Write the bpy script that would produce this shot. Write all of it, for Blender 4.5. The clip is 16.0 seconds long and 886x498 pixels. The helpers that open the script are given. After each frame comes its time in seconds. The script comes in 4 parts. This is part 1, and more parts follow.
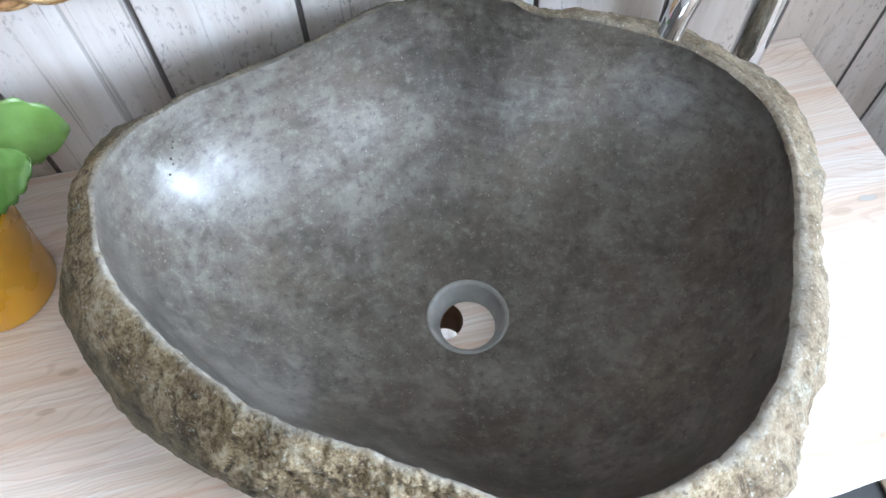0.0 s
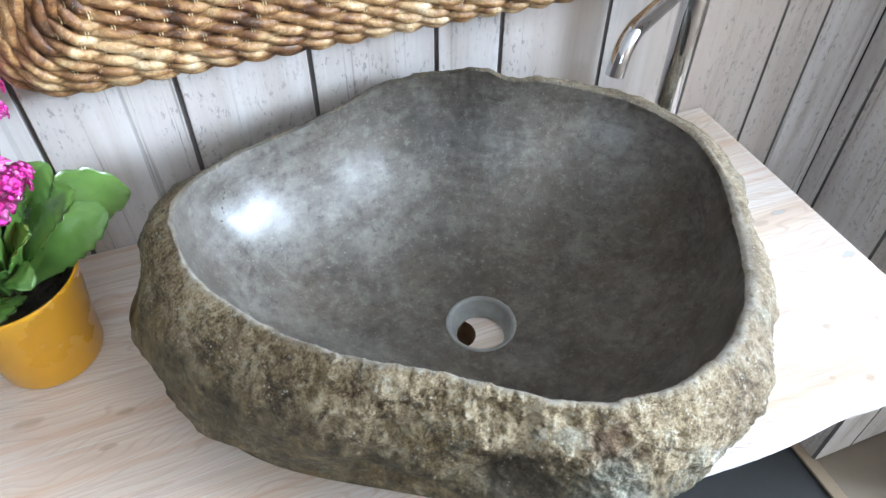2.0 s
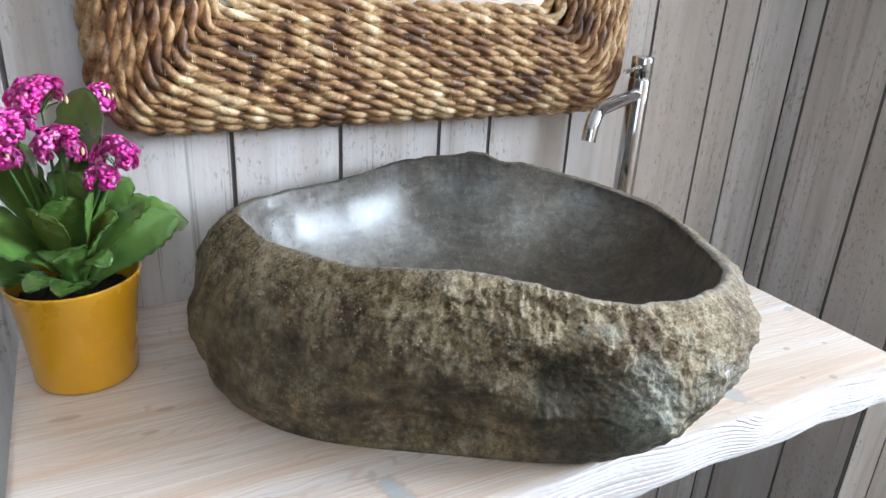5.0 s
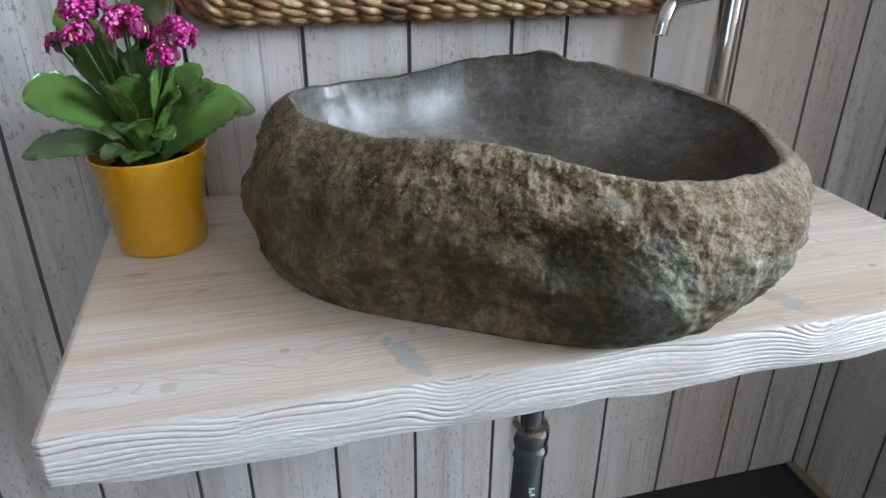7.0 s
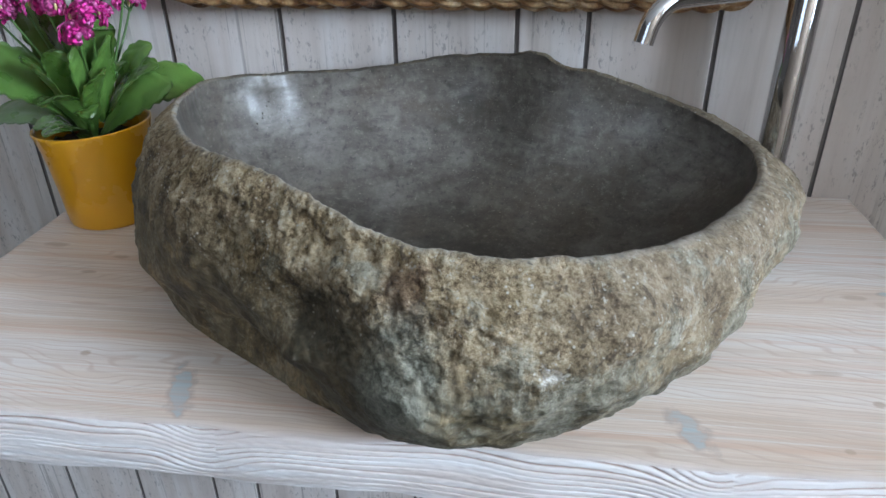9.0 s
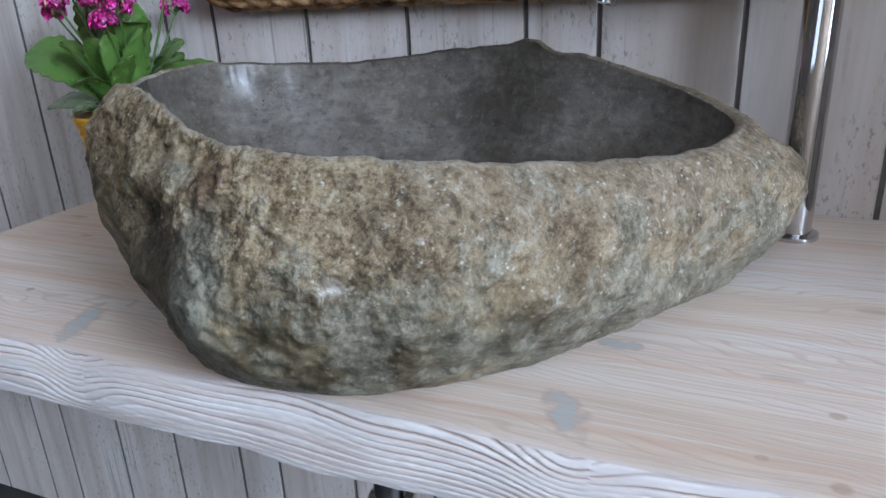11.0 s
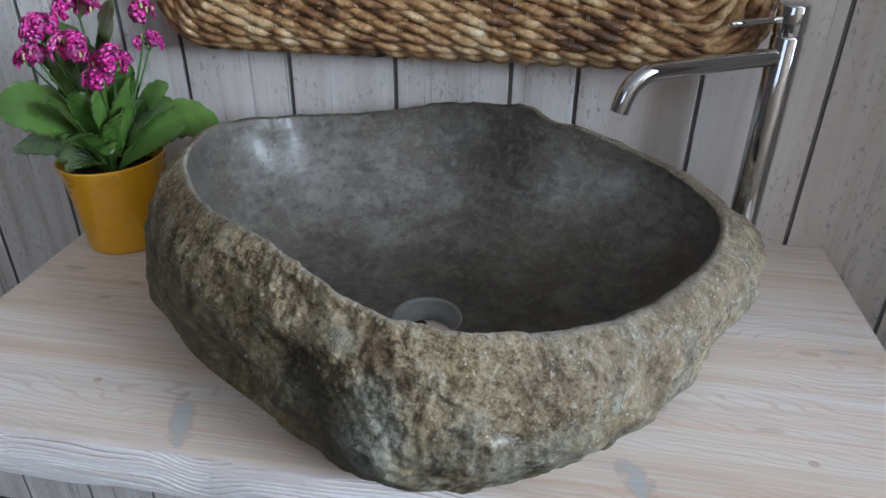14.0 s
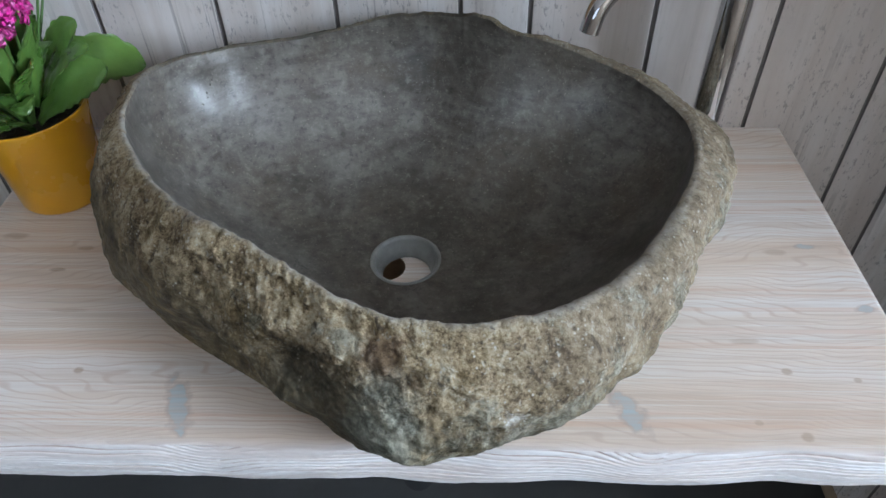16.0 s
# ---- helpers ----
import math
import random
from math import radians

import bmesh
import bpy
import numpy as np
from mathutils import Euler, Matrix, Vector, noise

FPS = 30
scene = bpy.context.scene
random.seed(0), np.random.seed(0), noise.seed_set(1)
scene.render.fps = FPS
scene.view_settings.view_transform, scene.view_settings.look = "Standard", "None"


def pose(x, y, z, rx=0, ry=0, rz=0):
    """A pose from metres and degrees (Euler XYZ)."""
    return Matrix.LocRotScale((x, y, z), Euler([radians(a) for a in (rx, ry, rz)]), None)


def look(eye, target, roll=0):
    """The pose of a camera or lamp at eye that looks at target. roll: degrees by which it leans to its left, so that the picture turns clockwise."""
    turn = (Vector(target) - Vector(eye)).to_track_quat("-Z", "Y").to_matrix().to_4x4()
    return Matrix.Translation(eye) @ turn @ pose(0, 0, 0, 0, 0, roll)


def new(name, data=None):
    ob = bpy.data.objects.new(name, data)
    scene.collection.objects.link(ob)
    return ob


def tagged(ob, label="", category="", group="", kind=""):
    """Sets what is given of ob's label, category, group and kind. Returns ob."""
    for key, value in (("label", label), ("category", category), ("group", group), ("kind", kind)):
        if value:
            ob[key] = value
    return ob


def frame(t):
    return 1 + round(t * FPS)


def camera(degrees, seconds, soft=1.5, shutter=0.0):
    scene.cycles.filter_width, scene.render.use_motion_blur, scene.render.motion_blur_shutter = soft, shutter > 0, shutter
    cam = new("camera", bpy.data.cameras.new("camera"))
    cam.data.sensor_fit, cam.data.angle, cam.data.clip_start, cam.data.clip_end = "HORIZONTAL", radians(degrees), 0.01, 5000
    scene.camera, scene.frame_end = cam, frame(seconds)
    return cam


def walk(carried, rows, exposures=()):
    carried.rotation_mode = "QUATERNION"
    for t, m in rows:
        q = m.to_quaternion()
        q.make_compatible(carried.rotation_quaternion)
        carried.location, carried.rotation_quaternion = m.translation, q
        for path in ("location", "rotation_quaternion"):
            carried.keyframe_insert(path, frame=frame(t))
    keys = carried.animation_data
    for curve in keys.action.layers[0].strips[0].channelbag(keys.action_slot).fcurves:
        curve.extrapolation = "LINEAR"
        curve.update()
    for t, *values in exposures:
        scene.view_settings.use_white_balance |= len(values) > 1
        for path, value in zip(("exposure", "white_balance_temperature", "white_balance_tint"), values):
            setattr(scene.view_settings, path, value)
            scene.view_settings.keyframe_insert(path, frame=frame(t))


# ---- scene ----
cam = camera(64.5, 16.0)
PATH = [
    (0, (0.054, 0.039, 1.279), (0.247, 1.06, -0.43), -2.4),
    (0.5, (0.008, 0.028, 1.284), (0.341, 1.123, -0.356), -1.9),
    (1, (-0.021, 0.01, 1.28), (0.444, 1.143, -0.301), 0.5),
    (1.5, (-0.042, -0.027, 1.284), (0.452, 1.199, -0.217), -0.3),
    (2, (-0.063, -0.092, 1.291), (0.436, 1.209, -0.143), 0.1),
    (2.5, (-0.082, -0.157, 1.296), (0.442, 1.275, 0.002), -0.1),
    (3, (-0.098, -0.189, 1.279), (0.489, 1.329, 0.115), 0.3),
    (3.2, (-0.106, -0.19, 1.271), (0.527, 1.352, 0.166), 1.2),
    (5.3, (-0.247, -0.272, 1.111), (0.641, 1.356, 0.361), 2.9),
    (5.5, (-0.246, -0.275, 1.098), (0.634, 1.352, 0.338), 2.4),
    (6, (-0.247, -0.269, 1.075), (0.605, 1.336, 0.241), 2.5),
    (6.5, (-0.228, -0.277, 1.074), (0.53, 1.362, 0.214), 1.5),
    (7, (-0.152, -0.33, 1.081), (0.314, 1.398, 0.189), 0.4),
    (7.5, (-0.057, -0.386, 1.103), (0.208, 1.394, 0.231), 0.4),
    (8, (-0.002, -0.367, 1.115), (0.201, 1.417, 0.233), 1.3),
    (8.5, (0.077, -0.298, 1.103), (0.078, 1.473, 0.174), 0.5),
    (9, (0.186, -0.242, 1.083), (-0.046, 1.497, 0.122), -0.8),
    (9.5, (0.313, -0.204, 1.043), (-0.273, 1.471, 0.121), -0.2),
    (10, (0.352, -0.187, 1.002), (-0.403, 1.503, 0.243), -2.9),
    (10.2, (0.358, -0.186, 0.987), (-0.402, 1.511, 0.251), -2.8),
    (12.3, (0.377, -0.214, 0.962), (-0.292, 1.545, 0.284), -2.0),
    (12.5, (0.367, -0.211, 0.977), (-0.295, 1.538, 0.268), -1.8),
    (13, (0.338, -0.218, 1.035), (-0.236, 1.519, 0.227), -2.5),
    (13.5, (0.279, -0.238, 1.103), (-0.15, 1.507, 0.225), -1.9),
    (14, (0.217, -0.255, 1.153), (-0.059, 1.46, 0.162), 0.6),
    (14.5, (0.177, -0.273, 1.182), (0.074, 1.361, 0.033), 0.1),
    (15, (0.146, -0.273, 1.205), (0.111, 1.251, -0.09), -0.3),
    (15.5, (0.146, -0.239, 1.229), (0.132, 1.245, -0.112), -0.6),
    (16, (0.172, -0.187, 1.224), (0.109, 1.263, -0.151), -1.5),
]
EXPOSURES = [(0.0, -0.05, 6350, 11), (1.5, -0.08, 6400, 11), (2.0, -0.12, 6450, 10), (3.0, -0.34, 6550, 10), (5.5, -0.55, 6700, 11), (6.5, -1.00, 6700, 11), (8.0, -1.12, 6600, 11), (9.0, -1.15, 6450, 11),
             (10.2, -1.26, 6350, 13), (12.3, -1.60, 6250, 16), (13.0, -1.72, 6350, 13), (14.0, -1.48, 6450, 12), (14.5, -1.32, 6500, 11), (15.0, -1.33, 6500, 11), (16.0, -1.24, 6450, 11)]
walk(cam, [(t, look(eye, target, roll)) for t, eye, target, roll in PATH], EXPOSURES)

# ---- world and light ----
world = bpy.data.worlds.new("world")
scene.world = world
world.use_nodes = True
sky = world.node_tree.nodes.new("ShaderNodeTexSky")
sky.sky_type, sky.sun_disc = "NISHITA", False
sky.sun_elevation, sky.sun_rotation = radians(40), radians(120)
backdrop = world.node_tree.nodes["Background"]
backdrop.inputs["Strength"].default_value = 0.12
world.node_tree.links.new(sky.outputs[0], backdrop.inputs[0])

WALL_Y, WALL_X, SHELF_Z, FLOOR_Z = 0.525, 0.81, 0.75, 0.07
ROOM_W, ROOM_E, ROOM_S, CEIL_Z = -2.3, 3.2, -2.6, 2.75
STUB_S = 0.25                                             # the niche of the washstand ends here
WIN_S, WIN_N, WIN_B, WIN_T = -2.05, -0.75, 1.40, 2.60  # window in the east wall
SOUTH_W, SOUTH_E = -1.35, -0.05                             # another, unseen, added in the south wall for fill light


def area_lamp(name, m, w, h, watts, colour):
    lamp = bpy.data.lights.new(name, "AREA")
    lamp.shape, lamp.size, lamp.size_y, lamp.energy, lamp.color = "RECTANGLE", w, h, watts, colour
    ob = new(name, lamp)
    ob.matrix_world = m
    return ob


# daylight that enters by the window
area_lamp("window_daylight", look((ROOM_E + 0.16, (WIN_S + WIN_N) / 2, (WIN_B + WIN_T) / 2), (-1.0, (WIN_S + WIN_N) / 2, (WIN_B + WIN_T) / 2)),
          WIN_N - WIN_S - 0.08, WIN_T - WIN_B - 0.08, 500.0, (0.655, 0.815, 1.0))
# weak fill from the front, through the added south opening
area_lamp("south_fill_light", look(((SOUTH_W + SOUTH_E) / 2, ROOM_S - 0.16, (WIN_B + WIN_T) / 2), ((SOUTH_W + SOUTH_E) / 2, 1.0, (WIN_B + WIN_T) / 2)),
          SOUTH_E - SOUTH_W - 0.08, WIN_T - WIN_B - 0.08, 21.0, (0.66, 0.815, 1.0))


# ---- small helpers ----
def mesh_of(name, verts, faces, smooth=True):
    me = bpy.data.meshes.new(name)
    me.from_pydata([tuple(map(float, v)) for v in verts], [], [tuple(map(int, f)) for f in faces])
    me.update()
    if smooth:
        me.shade_smooth()
    return me


def put(name, me, material, parent=None, label=""):
    ob = new(name, me)
    if material is not None and not me.materials:
        me.materials.append(material)
    if parent is not None:
        ob.parent = parent
    if label:
        ob["label"] = label
    return ob


def part(name, bm, material, parent, label=""):
    me = bpy.data.meshes.new(name)
    bm.to_mesh(me)
    bm.free()
    return put(name, me, material, parent, label)


def empty(name, at=(0, 0, 0)):
    ob = new(name)
    ob.location = at
    ob.empty_display_size = 0.05
    return ob


def child(ob, parent):
    """Hang ob under parent, keeping the place that its mesh has in the world."""
    ob.parent = parent
    ob.matrix_parent_inverse = Matrix.Translation(-Vector(parent.location))
    return ob


def box_bm(x0, x1, y0, y1, z0, z1, bevel=0.0, segments=2):
    bm = bmesh.new()
    bmesh.ops.create_cube(bm, size=1.0, matrix=Matrix.LocRotScale(((x0 + x1) / 2, (y0 + y1) / 2, (z0 + z1) / 2), None, (x1 - x0, y1 - y0, z1 - z0)))
    if bevel:
        bmesh.ops.bevel(bm, geom=bm.edges[:], offset=bevel, segments=segments, affect="EDGES", profile=0.5)
    return bm


def grid_faces(rows, cols, wrap_cols=False, wrap_rows=False, base=0):
    out = []
    for i in range(rows if wrap_rows else rows - 1):
        for j in range(cols if wrap_cols else cols - 1):
            a, b = i * cols + j, i * cols + (j + 1) % cols
            c, d = ((i + 1) % rows) * cols + (j + 1) % cols, ((i + 1) % rows) * cols + j
            out.append((base + a, base + b, base + c, base + d))
    return out


def tube(points, radii, sides=12, closed=False, caps=True, base=0, spin=None, flat=1.0):
    """A tube along points; radii is one number or one for each point."""
    p = np.asarray(points, float)
    n = len(p)
    rad = np.full(n, radii) if np.isscalar(radii) else np.asarray(radii, float)
    if closed:
        tan = np.roll(p, -1, 0) - np.roll(p, 1, 0)
    else:
        tan = np.gradient(p, axis=0)
    tan /= np.linalg.norm(tan, axis=1)[:, None]
    up = np.array((0, 0, 1.0)) if abs(tan[0][2]) < 0.9 else np.array((0, 1.0, 0))
    verts = []
    for i in range(n):
        side = np.cross(tan[i], up)
        side /= np.linalg.norm(side)
        up = np.cross(side, tan[i])
        turn = 0.0 if spin is None else spin[i]
        for k in range(sides):
            a = 2 * math.pi * k / sides
            ca, sa = math.cos(a), math.sin(a) * flat
            c, s = ca * math.cos(turn) - sa * math.sin(turn), ca * math.sin(turn) + sa * math.cos(turn)
            verts.append(p[i] + rad[i] * (c * side + s * up))
    faces = grid_faces(n, sides, True, closed, base)
    if caps and not closed:
        faces.append(tuple(base + k for k in range(sides)))
        faces.append(tuple(base + (n - 1) * sides + k for k in reversed(range(sides))))
    return verts, faces


def lathe(profile, at=(0, 0, 0), sides=48):
    """A turned body from (radius, height) pairs."""
    verts = []
    for r, z in profile:
        for k in range(sides):
            a = 2 * math.pi * k / sides
            verts.append((at[0] + r * math.cos(a), at[1] + r * math.sin(a), at[2] + z))
    return verts, grid_faces(len(profile), sides, True)


def fourier(a, c):
    v = np.full_like(a, c[0])
    for k in range(1, (len(c) - 1) // 2 + 1):
        v += c[2 * k - 1] * np.cos(k * a) + c[2 * k] * np.sin(k * a)
    return v


def bell(v, mid, wide):
    return np.exp(-((v - mid) / wide) ** 2)


# ---- materials ----
class Nodes:
    """Short hand for building a node material."""

    def __init__(self, name):
        self.mat = bpy.data.materials.new(name)
        self.mat.use_nodes = True
        self.t = self.mat.node_tree
        self.bsdf = self.t.nodes["Principled BSDF"]

    def node(self, kind, **props):
        n = self.t.nodes.new(kind)
        for key, value in props.items():
            setattr(n, key, value)
        return n

    def link(self, a, b):
        self.t.links.new(a, b)

    def feed(self, socket, value):
        if isinstance(value, bpy.types.NodeSocket):
            self.link(value, socket)
        elif isinstance(value, (int, float)):
            socket.default_value = value
        else:
            socket.default_value = (*value, 1.0)[: len(socket.default_value)]

    def coords(self, scale=(1, 1, 1), spread=0.0):
        c = self.node("ShaderNodeTexCoord").outputs["Object"]
        if spread:
            rnd = self.node("ShaderNodeObjectInfo").outputs["Random"]
            off = self.node("ShaderNodeVectorMath", operation="SCALE")
            off.inputs[0].default_value = (3.1 * spread, 1.7 * spread, 5.3 * spread)
            self.link(rnd, off.inputs["Scale"])
            add = self.node("ShaderNodeVectorMath", operation="ADD")
            self.link(c, add.inputs[0])
            self.link(off.outputs[0], add.inputs[1])
            c = add.outputs[0]
        m = self.node("ShaderNodeMapping")
        m.inputs["Scale"].default_value = scale
        self.link(c, m.inputs["Vector"])
        return m.outputs[0]

    def noise(self, vec, scale, detail=4.0, rough=0.55, distortion=0.0):
        n = self.node("ShaderNodeTexNoise")
        self.link(vec, n.inputs["Vector"])
        n.inputs["Scale"].default_value, n.inputs["Detail"].default_value = scale, detail
        n.inputs["Roughness"].default_value, n.inputs["Distortion"].default_value = rough, distortion
        return n.outputs[0]

    def cells(self, vec, scale, feature="F1", rand=1.0):
        n = self.node("ShaderNodeTexVoronoi", feature=feature)
        self.link(vec, n.inputs["Vector"])
        n.inputs["Scale"].default_value = scale
        n.inputs["Randomness"].default_value = rand
        return n.outputs["Distance"]

    def ramp(self, fac, stops):
        n = self.node("ShaderNodeValToRGB")
        e = n.color_ramp.elements
        while len(e) < len(stops):
            e.new(0.5)
        for el, (pos, col) in zip(e, stops):
            el.position = pos
            el.color = (col, col, col, 1) if isinstance(col, (int, float)) else (*col, 1)
        self.link(fac, n.inputs[0])
        return n.outputs[0]

    def mix(self, fac, a, b, blend="MIX"):
        n = self.node("ShaderNodeMix", data_type="RGBA", blend_type=blend)
        self.feed(n.inputs[0], fac)
        self.feed(n.inputs[6], a)
        self.feed(n.inputs[7], b)
        return n.outputs[2]

    def calc(self, op, a, b=0.0, c=0.0):
        n = self.node("ShaderNodeMath", operation=op)
        for s, v in zip(n.inputs, (a, b, c)):
            self.feed(s, v)
        return n.outputs[0]

    def split(self, vec):
        n = self.node("ShaderNodeSeparateXYZ")
        self.link(vec, n.inputs[0])
        return n.outputs

    def blot(self, vec, x, y, wide, high, lean=0.0, rag=0.0, edge=0.25):
        """1 inside an oval of the xy plane, 0 outside, with a soft, ragged edge."""
        s = self.split(vec)
        dy = self.calc("SUBTRACT", s[1], y)
        dx = self.calc("ADD", self.calc("SUBTRACT", s[0], x), self.calc("MULTIPLY", dy, lean))
        q = self.calc("ADD", self.calc("POWER", self.calc("ABSOLUTE", self.calc("DIVIDE", dx, wide)), 2.0),
                      self.calc("POWER", self.calc("ABSOLUTE", self.calc("DIVIDE", dy, high)), 2.0))
        if rag:
            q = self.calc("ADD", q, self.calc("MULTIPLY", self.calc("SUBTRACT", self.noise(vec, 95, 4), 0.5), rag * 2.6))
        return self.ramp(q, [(max(0.0, 0.75 - edge), 1.0), (min(1.0, 0.75 + edge), 0.0)])

    def bump(self, height, strength=0.3, distance=0.002, under=None):
        n = self.node("ShaderNodeBump")
        self.link(height, n.inputs["Height"])
        n.inputs["Strength"].default_value, n.inputs["Distance"].default_value = strength, distance
        if under is not None:
            self.link(under, n.inputs["Normal"])
        return n.outputs[0]

    def done(self, colour, rough=0.6, normal=None, metal=0.0, **more):
        self.feed(self.bsdf.inputs["Base Color"], colour)
        self.feed(self.bsdf.inputs["Roughness"], rough)
        self.bsdf.inputs["Metallic"].default_value = metal
        for key, value in more.items():
            self.feed(self.bsdf.inputs[key.replace("_", " ")], value)
        if normal is not None:
            self.link(normal, self.bsdf.inputs["Normal"])
        return self.mat


def plank_material():
    n = Nodes("whitewashed_plank")
    rnd = n.node("ShaderNodeObjectInfo").outputs["Random"]
    long = n.coords((34, 34, 2.2), 1.0)
    fine = n.coords((150, 150, 7), 1.0)
    plain = n.coords((1, 1, 1), 1.0)
    wash = n.noise(long, 1.0, 5, 0.55, 0.4)
    grain = n.noise(fine, 1.0, 5, 0.65, 0.3)
    cloud = n.noise(plain, 6.0, 5, 0.6)
    col = n.ramp(wash, [(0.28, (0.46, 0.405, 0.37)), (0.45, (0.655, 0.598, 0.560)), (0.64, (0.75, 0.72, 0.70))])
    col = n.mix(n.calc("MULTIPLY", n.ramp(rnd, [(0.2, 0.0), (0.9, 1.0)]), 0.5), col, (0.52, 0.445, 0.40))
    col = n.mix(n.ramp(cloud, [(0.36, 0.30), (0.60, 0.0)]), col, (0.45, 0.40, 0.37))
    col = n.mix(n.ramp(grain, [(0.32, 0.20), (0.47, 0.0)]), col, (0.40, 0.36, 0.33))
    zone = n.ramp(n.noise(n.coords((11, 11, 5), 1.0), 1.0, 3, 0.6), [(0.41, 0.0), (0.54, 1.0)])
    chip = n.ramp(n.noise(n.coords((210, 210, 95), 1.0), 1.0, 4, 0.70), [(0.565, 0.0), (0.63, 1.0)])
    speck = n.ramp(n.noise(n.coords((380, 380, 60), 1.0), 1.0, 3, 0.6), [(0.64, 0.0), (0.70, 0.8)])
    chipmask = n.calc("MAXIMUM", n.calc("MULTIPLY", chip, zone), n.calc("MULTIPLY", speck, n.ramp(cloud, [(0.42, 0.0), (0.60, 1.0)])))
    col = n.mix(n.calc("MULTIPLY", chipmask, 0.58), col, (0.20, 0.18, 0.17))
    crack = n.calc("MULTIPLY", n.ramp(n.noise(n.coords((170, 170, 2.4), 1.0), 1.0, 2, 0.5, 0.4), [(0.61, 0.0), (0.65, 1.0)]), n.ramp(cloud, [(0.44, 0.0), (0.58, 1.0)]))
    col = n.mix(n.calc("MULTIPLY", crack, 0.55), col, (0.20, 0.175, 0.16))
    h = n.calc("SUBTRACT", n.calc("ADD", n.calc("MULTIPLY", grain, 0.4), n.calc("MULTIPLY", wash, 0.5)), n.calc("MULTIPLY", chipmask, 0.8))
    return n.done(col, n.ramp(grain, [(0.3, 0.68), (0.7, 0.55)]), n.bump(h, 0.25, 0.0010))


def wood_material():
    """Brushed, whitewashed pine with knots and two grey fillings."""
    n = Nodes("whitewashed_pine")
    flat = n.coords((1, 1, 1))
    warp = n.noise(n.coords((3.0, 9.0, 9.0)), 1.0, 3, 0.5)
    s = n.split(flat)
    rings = n.calc("ADD", n.calc("MULTIPLY", s[1], 420.0), n.calc("MULTIPLY", warp, 60.0))
    line = n.calc("SINE", n.calc("MULTIPLY", rings, 3.1))
    streak = n.noise(n.coords((5.0, 170.0, 170.0)), 1.0, 6, 0.65, 0.3)
    broad = n.noise(n.coords((2.2, 20.0, 14.0)), 1.0, 4, 0.55, 0.4)
    col = n.ramp(broad, [(0.31, (0.68, 0.52, 0.40)), (0.47, (0.80, 0.68, 0.585)), (0.66, (0.83, 0.775, 0.735))])
    col = n.mix(n.ramp(line, [(0.60, 0.0), (1.0, 0.55)]), col, (0.60, 0.44, 0.35))
    col = n.mix(n.ramp(streak, [(0.38, 0.50), (0.52, 0.0)]), col, (0.62, 0.49, 0.40))
    col = n.mix(n.ramp(n.noise(n.coords((3.0, 120.0, 60.0)), 1.0, 4, 0.6, 0.6), [(0.57, 0.0), (0.68, 0.48)]), col, (0.70, 0.48, 0.37))
    vein = n.noise(n.coords((0.9, 62.0, 30.0)), 1.0, 3, 0.5, 0.25)
    col = n.mix(n.ramp(vein, [(0.56, 0.0), (0.63, 0.42), (0.70, 0.0)]), col, (0.66, 0.40, 0.26))
    brush = n.noise(n.coords((2.5, 420.0, 200.0)), 1.0, 3, 0.6, 0.15)
    col = n.mix(n.ramp(brush, [(0.55, 0.0), (0.68, 0.55)]), col, (0.86, 0.83, 0.80))
    col = n.mix(n.ramp(brush, [(0.30, 0.40), (0.43, 0.0)]), col, (0.58, 0.46, 0.38))
    blot_coords = n.coords((1, 1, 1))
    for x, y, w, h, k in ((-0.205, 0.312, 0.010, 0.004, 0.5), (-0.152, 0.163, 0.005, 0.004, 0.6), (-0.240, 0.136, 0.009, 0.008, 0.35), (0.436, 0.168, 0.005, 0.004, 0.55),
                          (0.47, 0.31, 0.012, 0.005, 0.35), (-0.285, 0.33, 0.016, 0.006, 0.45), (-0.19, 0.23, 0.020, 0.003, 0.3), (0.49, 0.16, 0.004, 0.003, 0.5), (0.432, 0.107, 0.006, 0.005, 0.55), (0.399, 0.119, 0.004, 0.003, 0.4), (-0.222, 0.282, 0.009, 0.003, 0.5), (0.41, 0.20, 0.014, 0.004, 0.3)):
        col = n.mix(n.calc("MULTIPLY", n.blot(blot_coords, x, y, w, h, 0.0, 0.5, 0.4), k), col, (0.40, 0.25, 0.15))
    for x, y, w, h, lean in ((-0.058, 0.130, 0.0085, 0.024, 0.35), (0.302, 0.128, 0.0085, 0.019, 0.38), (0.318, 0.213, 0.011, 0.006, 0.0), (0.526, 0.238, 0.007, 0.004, 0.0), (0.503, 0.318, 0.008, 0.003, 0.0)):
        rim = n.blot(blot_coords, x, y, w * 1.6, h * 1.3, lean, 1.0, 0.3)
        col = n.mix(n.calc("MULTIPLY", rim, 0.6), col, (0.47, 0.37, 0.32))
        col = n.mix(n.calc("MULTIPLY", n.blot(blot_coords, x, y, w * 1.05, h, lean, 1.5, 0.22), n.ramp(streak, [(0.38, 0.35), (0.6, 0.95)])), col, (0.50, 0.555, 0.56))
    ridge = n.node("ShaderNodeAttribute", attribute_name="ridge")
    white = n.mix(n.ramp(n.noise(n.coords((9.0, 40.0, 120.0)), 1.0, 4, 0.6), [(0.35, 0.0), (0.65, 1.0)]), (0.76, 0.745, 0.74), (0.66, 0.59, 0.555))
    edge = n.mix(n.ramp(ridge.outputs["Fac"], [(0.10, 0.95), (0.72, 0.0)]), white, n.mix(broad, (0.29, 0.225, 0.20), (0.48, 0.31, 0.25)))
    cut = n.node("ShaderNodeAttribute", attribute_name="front")
